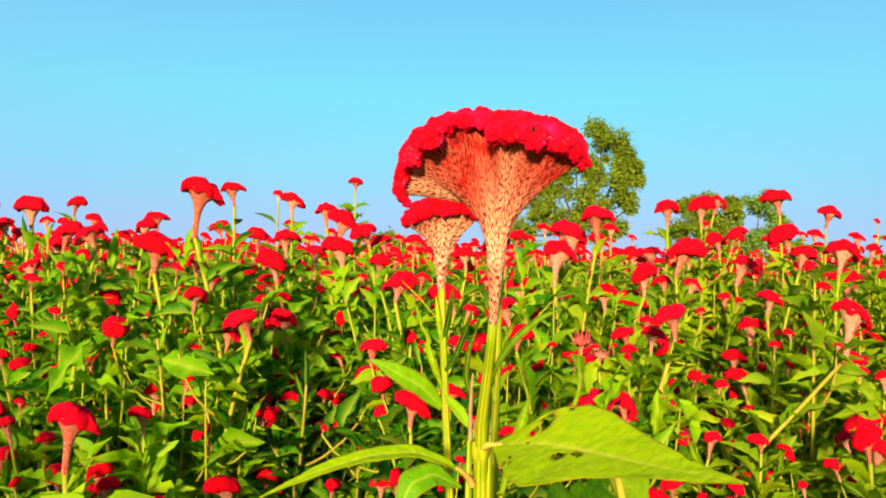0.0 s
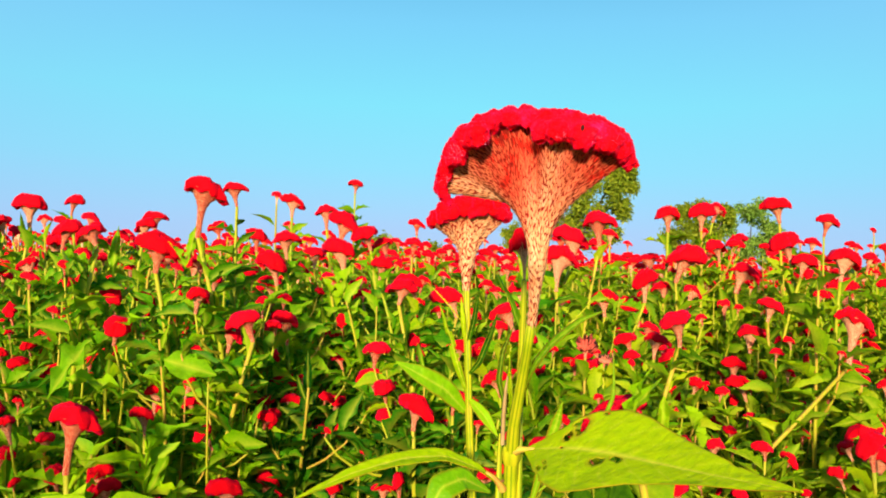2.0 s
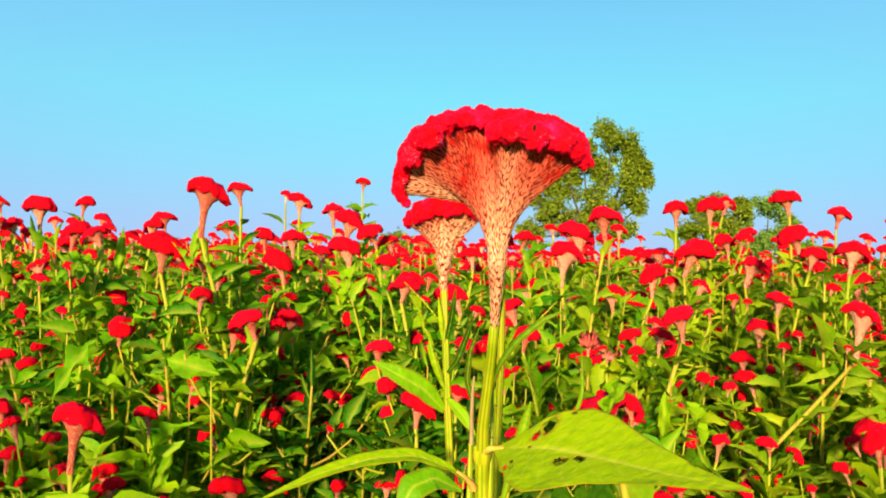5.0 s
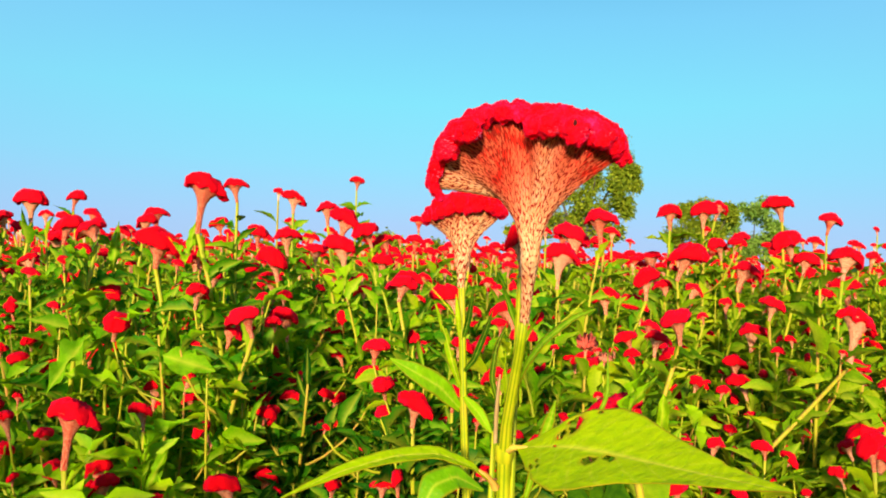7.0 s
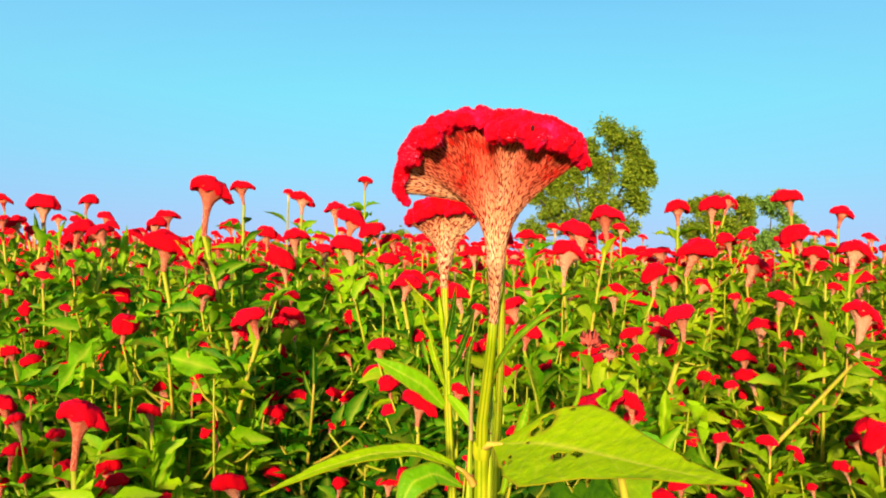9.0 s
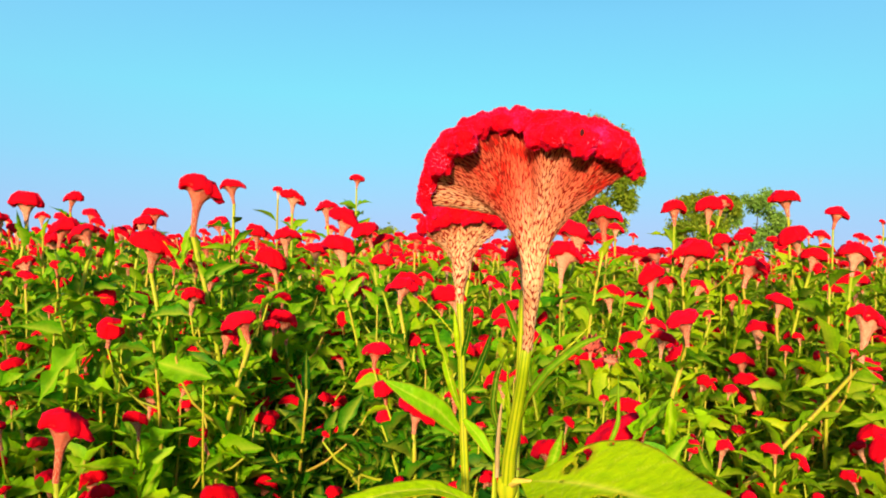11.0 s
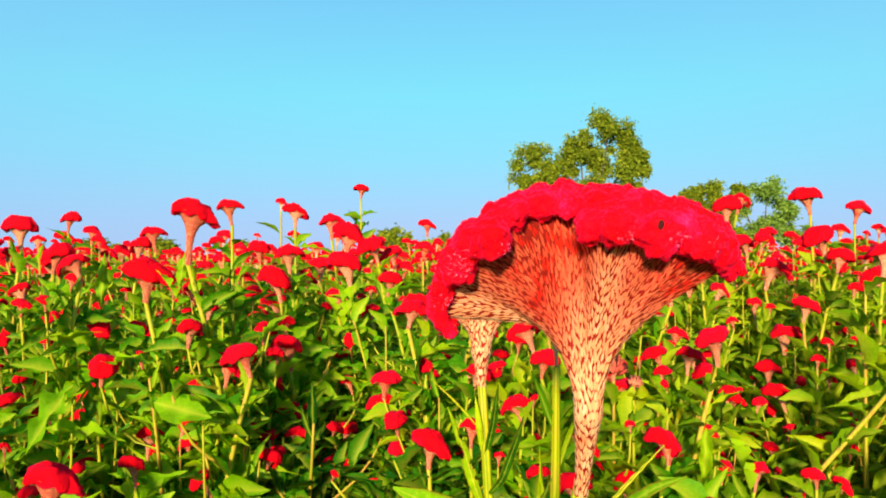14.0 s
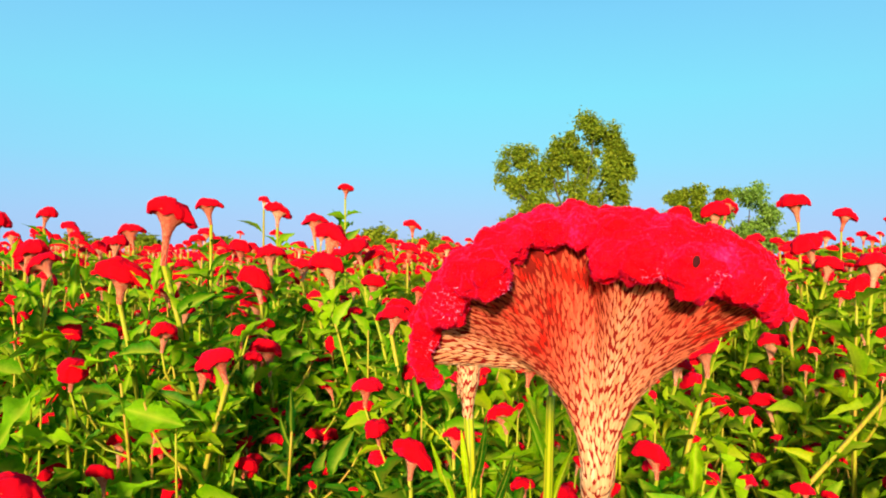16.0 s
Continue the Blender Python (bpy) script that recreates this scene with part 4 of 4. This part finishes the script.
def second_flower():
    root = new("slim_cockscomb")
    root.location = (0.080, 0.61, 0)
    here = Matrix.Translation(-Vector(root.location))
    rng = np.random.default_rng(41)
    knots = np.array([(0.080, 0.610, 0.0), (0.073, 0.598, 0.60), (0.069, 0.590, 0.761), (0.064, 0.588, 0.837), (0.061, 0.587, 0.897), (0.0582, 0.585, 0.952)])
    tall = np.linspace(0, 0.952, 26)
    line = np.stack([np.interp(tall, knots[:, 2], knots[:, i]) for i in range(3)], -1)
    part("stem", stalk_mesh("stem", line, np.linspace(0.0058, 0.0028, 26), 18, 0.06, 41), root, "slim yellow-green stem", here)
    foot, fork = np.array((0.0582, 0.585, 0.940)), np.array((0.0585, 0.584, 0.962))
    rim, skin = fan_surface(SECOND_RIM, foot, fork, 0.0028, 0.0036, [(4.2 * math.pi / 6, 0.22, 1.3)])
    ang = np.arange(72) * 2 * np.pi / 72
    head = part("flower_head", mesh_of("flower_head", np.concatenate([skin(u, ang) for u in np.linspace(0, 1, 30)]), grid_faces(30, 72), CORE), root, "flaring pale peach flower neck", here)
    tagged(part("bract_cover", scales_mesh(skin, rng, 16000, 0.00105, 0.0030, lambda us, turn: np.clip((us - 0.85) / 0.2, 0, 1)), head, "narrow pinkish peach scales"), kind="stuff")
    lumps = []
    for k in range(12):
        lumps += lobe(rng, rim((k + rng.uniform(-0.2, 0.2)) * math.pi / 6) + np.array((0, 0, rng.uniform(-0.001, 0.002))), rng.uniform(0.0042, 0.0062), 12)
    for k, r, dz in ((0.6, 0.0040, -0.002), (1.5, 0.0044, -0.003), (2.6, 0.0046, -0.005), (3.4, 0.0044, -0.007), (4.2, 0.0044, -0.004), (5.2, 0.0042, -0.002), (6.1, 0.0040, -0.002)):
        lumps += lobe(rng, rim(k * math.pi / 6) + np.array((0, -0.0015, dz)), r, 12)
    for k in range(130):
        a, s = rng.uniform(0.0, 3.1), rng.random()
        lumps.append((rim(a) * (1 - s) + rim(2 * np.pi - a) * s + np.array((0, 0, rng.uniform(0.002, 0.007) + 0.008 * s * (1 - s))), rng.uniform(0.0030, 0.0050)))
    velvet_crest(lumps, head, "deep red ruffled crest", 0.0011, 0.003, 0.0024, 5000)
    for spine, w, up, mat, holes in (
        ([(0.061, 0.588, 0.837), (0.044, 0.575, 0.857), (0.025, 0.565, 0.869), (0.003, 0.560, 0.881)], 0.0095, (-0.1, -0.85, 0.5), LIME_LEAF, ()),
        ([(0.064, 0.585, 0.848), (0.076, 0.575, 0.837), (0.088, 0.570, 0.821)], 0.0055, (0.2, -0.8, 0.6), LIME_LEAF, ()),
        ([(0.062, 0.588, 0.853), (0.054, 0.580, 0.876), (0.048, 0.580, 0.897), (0.037, 0.575, 0.928)], 0.0042, (-0.5, -0.8, 0.2), BIG_LEAF, ((0.55, 0.9, 0.05, 0.6), (0.68, -0.8, 0.05, 0.5), (0.42, 0.8, 0.03, 0.4), (0.8, 0.7, 0.04, 0.6))),
        ([(0.058, 0.585, 0.911), (0.042, 0.580, 0.930), (0.026, 0.575, 0.946)], 0.0005, (-0.5, -0.8, 0.3), STEM, ()),
        ([(0.060, 0.587, 0.890), (0.0655, 0.580, 0.915), (0.069, 0.575, 0.942)], 0.0028, (0.4, -0.9, 0.1), LEAF, ()),
        ([(0.059, 0.588, 0.895), (0.057, 0.580, 0.914), (0.0545, 0.580, 0.934)], 0.0022, (-0.3, -0.9, 0.1), BIG_LEAF, ()),
        ([(0.062, 0.586, 0.868), (0.071, 0.580, 0.880), (0.080, 0.578, 0.905), (0.085, 0.575, 0.922)], 0.0030, (0.4, -0.8, 0.3), LEAF, ()),
    ):
        blade(root, here, "leaf", spine, [(w * 0.3, w * 0.3), (w * 0.85, w * 0.85), (w, w), (w * 0.7, w * 0.75), (w * 0.08, w * 0.08)], up, mat, "pointed green leaf", holes, 9, 0.25, 0.0, 7)
    return tagged(root, "slim red cockscomb with peach neck beside taller flower", "flower")


second_flower()
slim_flower((0.120, 0.64, 0.0), [(0.107, 0.63, 0.7837), (0.109, 0.615, 0.88), (0.1085, 0.60, 0.950)], 2.2, 0.022, 43,
            [(0.87, 0.3, 1.2, 0.06, 0.005), (0.90, 2.6, 1.2, 0.05, 0.005), (0.82, 2.2, 1.3, 0.07, 0.007)], "small red cockscomb hidden behind the tall flower")
plant(0.2102, 0.60, 0.850, 0.058, 902, singles=3, dense=12, side=0,
      extra=[((0.189, 0.545, 0.845), (0.1984, 0.535, 0.8856), -1.3, 0.22, 0), ((0.187, 0.545, 0.845), (0.2118, 0.536, 0.8793), -1.3, 0.22, 2)])

# ---- plants of the field ----
FRONT_ROW = [
    (-0.648, 1.299, 0.685, 0.086), (0.457, 1.410, 0.531, 0.085), (-0.888, 1.488, 0.560, 0.053), (-0.956, 1.584, 0.637, 0.062), (-0.048, 1.642, 0.670, 0.088), (-0.415, 1.651, 0.841, 0.079),
    (0.550, 1.702, 0.866, 0.084), (0.037, 1.737, 0.668, 0.061), (-0.580, 1.739, 1.145, 0.098), (-0.505, 1.756, 0.801, 0.068), (-0.835, 1.766, 1.030, 0.072), (-0.103, 1.806, 0.920, 0.076),
    (-0.428, 1.815, 0.436, 0.073), (-1.094, 1.826, 0.716, 0.054), (0.045, 1.836, 0.776, 0.061), (-0.721, 1.843, 1.012, 0.115), (0.198, 1.844, 0.805, 0.070), (-0.065, 1.848, 0.934, 0.071),
    (1.058, 1.872, 0.607, 0.097), (-0.623, 1.879, 0.957, 0.052), (-0.514, 1.911, 0.374, 0.074), (0.825, 1.931, 0.453, 0.095), (0.187, 1.943, 0.862, 0.082), (0.552, 1.943, 0.797, 0.067),
]
SECOND_ROW = [
    (-0.707, 1.945, 0.872, 0.030), (0.174, 1.946, 0.506, 0.050), (-0.530, 1.956, 0.726, 0.045), (-0.304, 1.981, 0.526, 0.088), (-0.934, 1.987, 0.513, 0.065), (-0.814, 1.990, 0.857, 0.059),
    (-0.484, 2.009, 0.725, 0.069), (-0.479, 2.011, 0.539, 0.086), (0.509, 2.011, 0.744, 0.045), (0.037, 2.034, 0.900, 0.093), (0.191, 2.047, 0.564, 0.037), (-0.431, 2.051, 0.811, 0.079),
    (-0.428, 2.053, 0.640, 0.082), (0.518, 2.061, 0.785, 0.062), (0.613, 2.067, 0.698, 0.053), (-0.592, 2.078, 1.171, 0.067), (-0.987, 2.133, 0.683, 0.063), (1.180, 2.137, 0.730, 0.079),
    (-0.366, 2.215, 0.760, 0.057), (0.214, 2.242, 1.054, 0.061), (0.209, 2.244, 0.911, 0.101), (-0.203, 2.261, 0.973, 0.076), (-1.137, 2.272, 0.977, 0.060), (-0.788, 2.287, 0.392, 0.060),
]
THIRD_ROW = [
    (0.846, 2.321, 0.611, 0.052), (0.941, 2.356, 0.640, 0.087), (-1.240, 2.365, 1.066, 0.088), (-1.341, 2.365, 0.611, 0.051), (-1.290, 2.367, 0.647, 0.055), (-1.235, 2.370, 0.694, 0.066),
    (-0.667, 2.377, 0.969, 0.062), (-0.875, 2.386, 0.935, 0.044), (1.237, 2.387, 1.047, 0.109), (-0.371, 2.393, 0.915, 0.066), (-1.310, 2.416, 0.707, 0.064), (-0.271, 2.419, 0.871, 0.055),
    (0.352, 2.430, 1.024, 0.120), (0.064, 2.435, 1.002, 0.077), (0.494, 2.457, 1.143, 0.114), (-1.399, 2.459, 0.887, 0.065), (0.893, 2.465, 0.499, 0.084), (-1.151, 2.472, 0.874, 0.046),
    (-1.028, 2.476, 1.082, 0.076), (-0.347, 2.483, 1.027, 0.110), (-0.370, 2.511, 1.121, 0.119), (-0.264, 2.517, 1.078, 0.092), (-1.452, 2.556, 0.934, 0.091), (-1.111, 2.574, 0.923, 0.060),
]
FOURTH_ROW = [
    (-0.678, 2.598, 0.844, 0.091), (-0.600, 2.600, 0.983, 0.115), (-0.221, 2.620, 1.044, 0.079), (0.049, 2.635, 0.957, 0.079), (0.203, 2.643, 0.995, 0.052), (-1.515, 2.650, 1.159, 0.119),
    (-0.580, 2.651, 1.057, 0.101), (1.121, 2.663, 0.870, 0.094), (1.235, 2.668, 1.036, 0.090), (0.435, 2.674, 1.101, 0.132), (0.699, 2.690, 0.957, 0.104), (-0.640, 2.700, 0.888, 0.103),
    (1.025, 2.711, 0.661, 0.096), (1.219, 2.716, 1.108, 0.120), (-1.726, 2.740, 1.088, 0.072), (1.112, 2.794, 0.767, 0.111), (1.276, 2.803, 0.785, 0.082), (1.380, 2.809, 0.726, 0.082),
    (0.320, 2.819, 1.010, 0.055), (-1.724, 2.840, 1.092, 0.088), (-1.568, 2.848, 1.102, 0.053), (-0.894, 2.885, 1.026, 0.066), (-0.487, 2.905, 1.173, 0.097), (-1.748, 2.939, 1.058, 0.064),
]
FIFTH_ROW = [
    (0.609, 2.967, 0.875, 0.110), (0.742, 2.974, 0.852, 0.124), (0.884, 2.979, 1.067, 0.141), (-0.972, 2.981, 1.004, 0.064), (-0.646, 2.996, 1.220, 0.100), (-0.550, 3.003, 1.005, 0.091),
    (-1.630, 3.046, 1.025, 0.118), (-1.221, 3.066, 1.139, 0.099), (0.875, 3.077, 1.218, 0.105), (1.085, 3.079, 1.093, 0.091), (0.864, 3.080, 0.912, 0.091), (1.163, 3.083, 1.115, 0.082),
    (0.967, 3.086, 0.903, 0.082), (-0.810, 3.089, 1.078, 0.099), (1.158, 3.095, 0.999, 0.128), (1.332, 3.101, 1.270, 0.123), (1.026, 3.135, 1.240, 0.116), (0.626, 3.165, 1.088, 0.075),
    (-1.674, 3.242, 1.216, 0.085), (-1.022, 3.278, 1.107, 0.065), (-0.715, 3.294, 1.129, 0.055), (-0.455, 3.405, 1.326, 0.067), (0.933, 3.583, 1.035, 0.106), (1.218, 3.595, 1.288, 0.095),
]
SIXTH_ROW = [
    (1.874, 3.634, 0.947, 0.159),
]
ROWS_OF_BLOOMS = FRONT_ROW + SECOND_ROW + THIRD_ROW + FOURTH_ROW + FIFTH_ROW + SIXTH_ROW
for k, (x, y, z, w) in enumerate(ROWS_OF_BLOOMS):
    plant(x, y, z, w, k, singles=7 if y < 2.4 else 4, dense=26, side=2 if y < 2.4 else 1, head=LONG_HEADS[1] if k in (0, 8) else None, tilt=(0.0, 0.05) if k in (0, 8) else None)

plant(1.025, 1.900, 0.872, 0.118, 517, singles=2, dense=7, side=0, foot_at=(0.22, 1.78), head=LONG_HEADS[0], tilt=(0.0, 0.22))
plant(0.956, 1.9155, 0.985, 0.03, 518, singles=5, dense=12, side=1, bloom=False, foot_at=(0.967, 1.925))
plant(0.345, 1.752, 0.800, 0.050, 519, singles=5, dense=18, side=1, bloom="faded")
plant(0.396, 1.795, 0.752, 0.030, 520, singles=4, dense=16, side=0, bloom="faded")
plant(0.400, 1.503, 0.700, 0.062, 521, singles=5, dense=18, side=1,
      extra=[((0.484, 1.450, 0.7085), (0.532, 1.403, 0.6116), 0.4, 0.22, 0), ((0.451, 1.448, 0.719), (0.448, 1.440, 0.608), 0.2, 0.20, 1)])
plant(-0.62, 1.63, 0.80, 0.03, 522, singles=4, dense=14, side=1, bloom=False,
      extra=[((-0.582, 1.5627, 0.7392), (-0.4623, 1.5494, 0.7121), -1.15, 0.50, 2), ((-0.709, 1.502, 0.784), (-0.751, 1.401, 0.688), 0.3, 0.28, 0), ((-0.766, 1.500, 0.702), (-0.612, 1.507, 0.680), -0.7, 0.26, 2),
             ((-0.726, 1.64, 0.79), (-0.640, 1.60, 0.835), -0.8, 0.24, 0)])
plant(-0.85, 1.90, 0.93, 0.03, 523, singles=3, dense=14, side=1, bloom=False,
      extra=[((-0.850, 1.887, 0.900), (-0.838, 1.880, 1.036), 0.5, 0.19, 0), ((-0.604, 1.749, 0.950), (-0.585, 1.735, 1.035), 0.4, 0.20, 2), ((-0.610, 1.749, 0.930), (-0.640, 1.735, 1.000), -0.4, 0.24, 0)])
plant(-0.30, 1.72, 0.70, 0.04, 525, singles=5, dense=26, side=1, bloom=False)
plant(-0.43, 1.92, 0.80, 0.05, 527, singles=6, dense=34, side=2)
plant(-0.46, 2.12, 0.86, 0.05, 528, singles=6, dense=34, side=2)
plant(-0.49, 1.74, 0.72, 0.05, 529, singles=6, dense=34, side=2, bloom=False)
plant(-0.70, 1.50, 0.60, 0.05, 530, singles=7, dense=36, side=2, bloom=False)
plant(-0.60, 1.52, 0.64, 0.05, 531, singles=7, dense=36, side=2)
plant(-0.12, 1.66, 0.64, 0.04, 526, singles=4, dense=26, side=1, bloom=False)
plant(-0.318, 2.217, 0.95, 0.03, 524, singles=5, dense=20, side=1, bloom=False,
      extra=[((-0.318, 2.217, 0.85), (-0.330, 2.20, 0.965), 0.3, 0.14, 0), ((-0.31, 2.217, 0.84), (-0.285, 2.20, 0.96), -0.5, 0.14, 2), ((-0.32, 2.21, 0.82), (-0.36, 2.18, 0.93), 0.6, 0.16, 0)])

# lower plants between the tall ones
rng = random.Random(5)
count = 0
for row in range(13):
    y = 1.50 + row * 0.19
    half = 0.30 + 0.62 * y
    x = -half + rng.uniform(0, 0.2)
    while x < half:
        top = 0.56 + 0.17 * (y - 1.4) + rng.uniform(-0.16, 0.10)
        if abs(x - 0.08) > 0.08 or y > 1.7:
            plant(x, y + rng.uniform(-0.08, 0.08), top, rng.uniform(0.04, 0.075), 400 + count, singles=6 if y < 2.2 else 3, dense=30, side=rng.choice((2, 2, 3)) if y < 2.6 else 1, bloom=rng.random() < 0.85)
            count += 1
        x += rng.uniform(0.19, 0.30)

# ---- the far field ----


def far_field(name, y0, y1, step, cols, leaves, label, inside=True):
    rng = np.random.default_rng(int(abs(y0) * 10))
    (nv, nf), (cv, cf) = head_shape(7, cols)
    nv, cv = nv[: cols // 2 * 9 : 1], cv
    spots = []
    y = y0
    while y < y1:
        half = 0.5 + 0.68 * y if inside else 3.2
        spots += [(px, y + rng.uniform(-step, step) * 0.5) for px in np.arange(-half, half, step) + rng.uniform(-0.3, 0.3, len(np.arange(-half, half, step))) * step]
        y += step
    if not inside:
        spots = [(px * 1.6, py) for px, py in spots if abs(px * 1.6 - 0.08) > 0.48 + 0.68 * max(py + 0.15, 0.0) and math.hypot(px * 1.6, py) > 0.5]
    spots = np.array(spots)
    n = len(spots)
    size = rng.uniform(0.06, 0.12, n)
    z = 0.93 + rng.normal(0, 0.07, n) + np.where(rng.random(n) < 0.06, 0.12, 0)
    turn = rng.uniform(-0.6, 0.6, n)
    m = np.tile(np.eye(4), (n, 1, 1))
    m[:, 0, 0], m[:, 0, 1], m[:, 1, 0], m[:, 1, 1], m[:, 2, 2] = np.cos(turn) * size, -np.sin(turn) * size, np.sin(turn) * size, np.cos(turn) * size, size
    m[:, 0, 2], m[:, 1, 2] = rng.uniform(-0.2, 0.2, n) * size, rng.uniform(-0.2, 0.2, n) * size
    m[:, :2, 3], m[:, 2, 3] = spots, z
    root = new(name)
    for part_name, v, f, mat, mm in (("necks", nv, nf, NECK, m), ("crests", cv, cf, CREST, m)):
        bv, bf, _ = spread((v, f, np.zeros(len(v))), mm)
        tagged(part(part_name, mesh_of(part_name, bv, bf, mat), root), kind="stuff")
    stalk, sf = tube([(0, 0, 0), (0, 0, 1)], [0.008, 0.005], 4)
    sm = np.tile(np.eye(4), (n, 1, 1))
    sm[:, 2, 2], sm[:, :2, 3] = z, spots
    sf4 = [q for q in sf if len(q) == 4]
    bv, bf, _ = spread((stalk, sf4, np.zeros(len(stalk))), sm)
    tagged(part("stalks", mesh_of("stalks", bv, bf, STEM_FIELD), root), kind="stuff")
    poses = []
    for i in range(n):
        for _ in range(leaves):
            h = rng.uniform(0.45, 0.93) * z[i]
            s = rng.uniform(0.09, 0.18)
            a = rng.uniform(0, 6.3)
            poses.append(leaf_frame((spots[i, 0] + 0.004 * math.cos(a), spots[i, 1] + 0.004 * math.sin(a), h), a, rng.uniform(-0.2, 1.0), rng.uniform(-0.6, 0.6), s, s * 0.36))
    bv, bf, r = spread(leaf_shape(4, 0.3, 0.3), poses)
    tagged(part("leaves", mesh_of("leaves", bv, bf, FAR_LEAF, r), root), kind="stuff")
    return tagged(root, label, "flower field", kind="stuff")


# plants out of view, added to cast shade on the lower front rows
far_field("unseen_field", -5.0, 3.6, 0.26, 10, 10, "unseen red cockscombs and green leaves added all around for shade", False)
far_field("middle_field", 3.7, 9.0, 0.22, 12, 12, "dense red cockscombs standing over green leaves")
far_field("distant_field", 9.0, 34.0, 0.55, 8, 9, "distant red and green rows of cockscombs")

# ---- trees ----


def tree(x, y, blobs, mat, leaf_size, per, seed, label):
    """A tree on the ground: trunk, limbs to each clump, and a crown of loose leaves."""
    rng = np.random.default_rng(seed)
    root = new("tree")
    root.location = (x, y, 0)
    top = max(b[2] for b in blobs)
    fork = np.array((0, 0, top * 0.35))
    r0 = top * 0.028
    part("trunk", mesh_of("trunk", *tube(bend((0, 0, -0.1), fork, (0.1, 0, 0), 6), np.linspace(r0, r0 * 0.7, 6), 9), BARK), root)
    poses = []
    for bx, by, bz, br, bh in blobs:
        bz *= 0.955
        tip = np.array((bx, by, bz))
        part("limb", mesh_of("limb", *tube(bend(fork, tip, (bx * 0.1, 0, -0.05 * top), 7), np.linspace(r0 * 0.5, r0 * 0.1, 7), 6), BARK), root)
        for _ in range(13):
            d = rng.normal(0, 1, 3)
            d /= np.linalg.norm(d)
            c = tip + d * np.array((br, br, bh)) * rng.uniform(0.2, 1.0)
            spread_r = rng.uniform(0.22, 0.42) * br
            for _ in range(per):
                g = c + rng.normal(0, 0.5, 3) * spread_r
                s = leaf_size * rng.uniform(0.6, 1.3)
                poses.append(leaf_frame(g, rng.uniform(0, 6.3), rng.uniform(-0.9, 0.9), rng.uniform(-1, 1), s, s * 0.6))
    v, f, r = spread(leaf_shape(3, 0.3, 0.3), poses)
    tagged(part("crown", mesh_of("crown", v, f, mat, r * 0), root), kind="stuff")
    return tagged(root, label, "tree", "trees beyond the field")


tree(8.6, 60.3, [(-4.9, 0, 6.9, 1.5, 1.6), (-4.2, 0.5, 9.0, 1.4, 1.3), (-3.2, -0.5, 5.2, 1.7, 1.3), (-1.6, 0.5, 7.6, 1.6, 1.7), (-0.6, 0, 9.6, 1.4, 1.3), (-3.0, 0.3, 7.4, 1.3, 1.4),
                 (1.6, 0, 11.3, 1.7, 1.3), (3.2, 0.4, 10.0, 1.4, 1.7), (2.8, -0.5, 7.6, 1.8, 1.6), (0.9, 0.6, 8.7, 1.6, 1.5), (0.4, -0.4, 5.8, 1.8, 1.4), (3.5, 0.5, 5.6, 1.2, 1.1), (-1.2, 0, 4.3, 1.8, 1.2),
                 (-4.4, 0, 3.4, 1.4, 1.2), (2.0, 0, 3.6, 1.5, 1.2), (3.9, 0, 8.6, 1.0, 1.4)],
     TREE_LEAF, 0.27, 190, 3, "tall olive-green tree with gaps in its crown")
tree(16.4, 55.6, [(-1.2, 0, 3.4, 1.4, 1.2), (0.0, 0, 5.2, 1.3, 1.0), (1.2, 0.3, 3.8, 1.4, 1.2), (0.6, 0, 2.4, 1.5, 1.0), (2.2, 0.2, 5.4, 0.9, 0.8), (-1.0, 0.2, 5.6, 0.8, 0.6)],
     TREE_LEAF, 0.25, 170, 4, "broad olive-green tree behind the field")
tree(20.8, 57.0, [(-1.4, 0, 4.6, 1.3, 1.1), (0.2, 0, 5.7, 1.4, 0.9), (1.8, 0, 4.2, 1.3, 1.0), (0.4, 0.3, 3.0, 1.6, 1.1), (2.4, 0, 2.4, 1.2, 0.9), (-1.0, 0, 2.2, 1.4, 1.0)],
     TREE_LEAF_PALE, 0.25, 150, 5, "pale green leafy tree behind the field")
for k, (x, y, h, w, pale) in enumerate(((-45.2, 88.8, 3.2, 2.6, 0), (-37.6, 89, 3.4, 2.2, 0), (-28, 89.3, 3.2, 2.0, 0), (-10.1, 89.8, 4.7, 2.4, 0), (-4.2, 90, 3.4, 2.8, 0), (44.4, 91.5, 2.6, 2.0, 0), (49, 91.6, 2.0, 3.0, 0))):
    tree(x, y, [(-w * 0.6, 0, h * 0.55, w * 0.5, h * 0.3), (0, 0, h * 0.72, w * 0.55, h * 0.28), (w * 0.6, 0, h * 0.5, w * 0.5, h * 0.3), (0.1, 0.3, h * 0.35, w * 0.8, h * 0.25)],
         TREE_LEAF, 0.5, 50, 20 + k, "low dark green tree on the horizon")
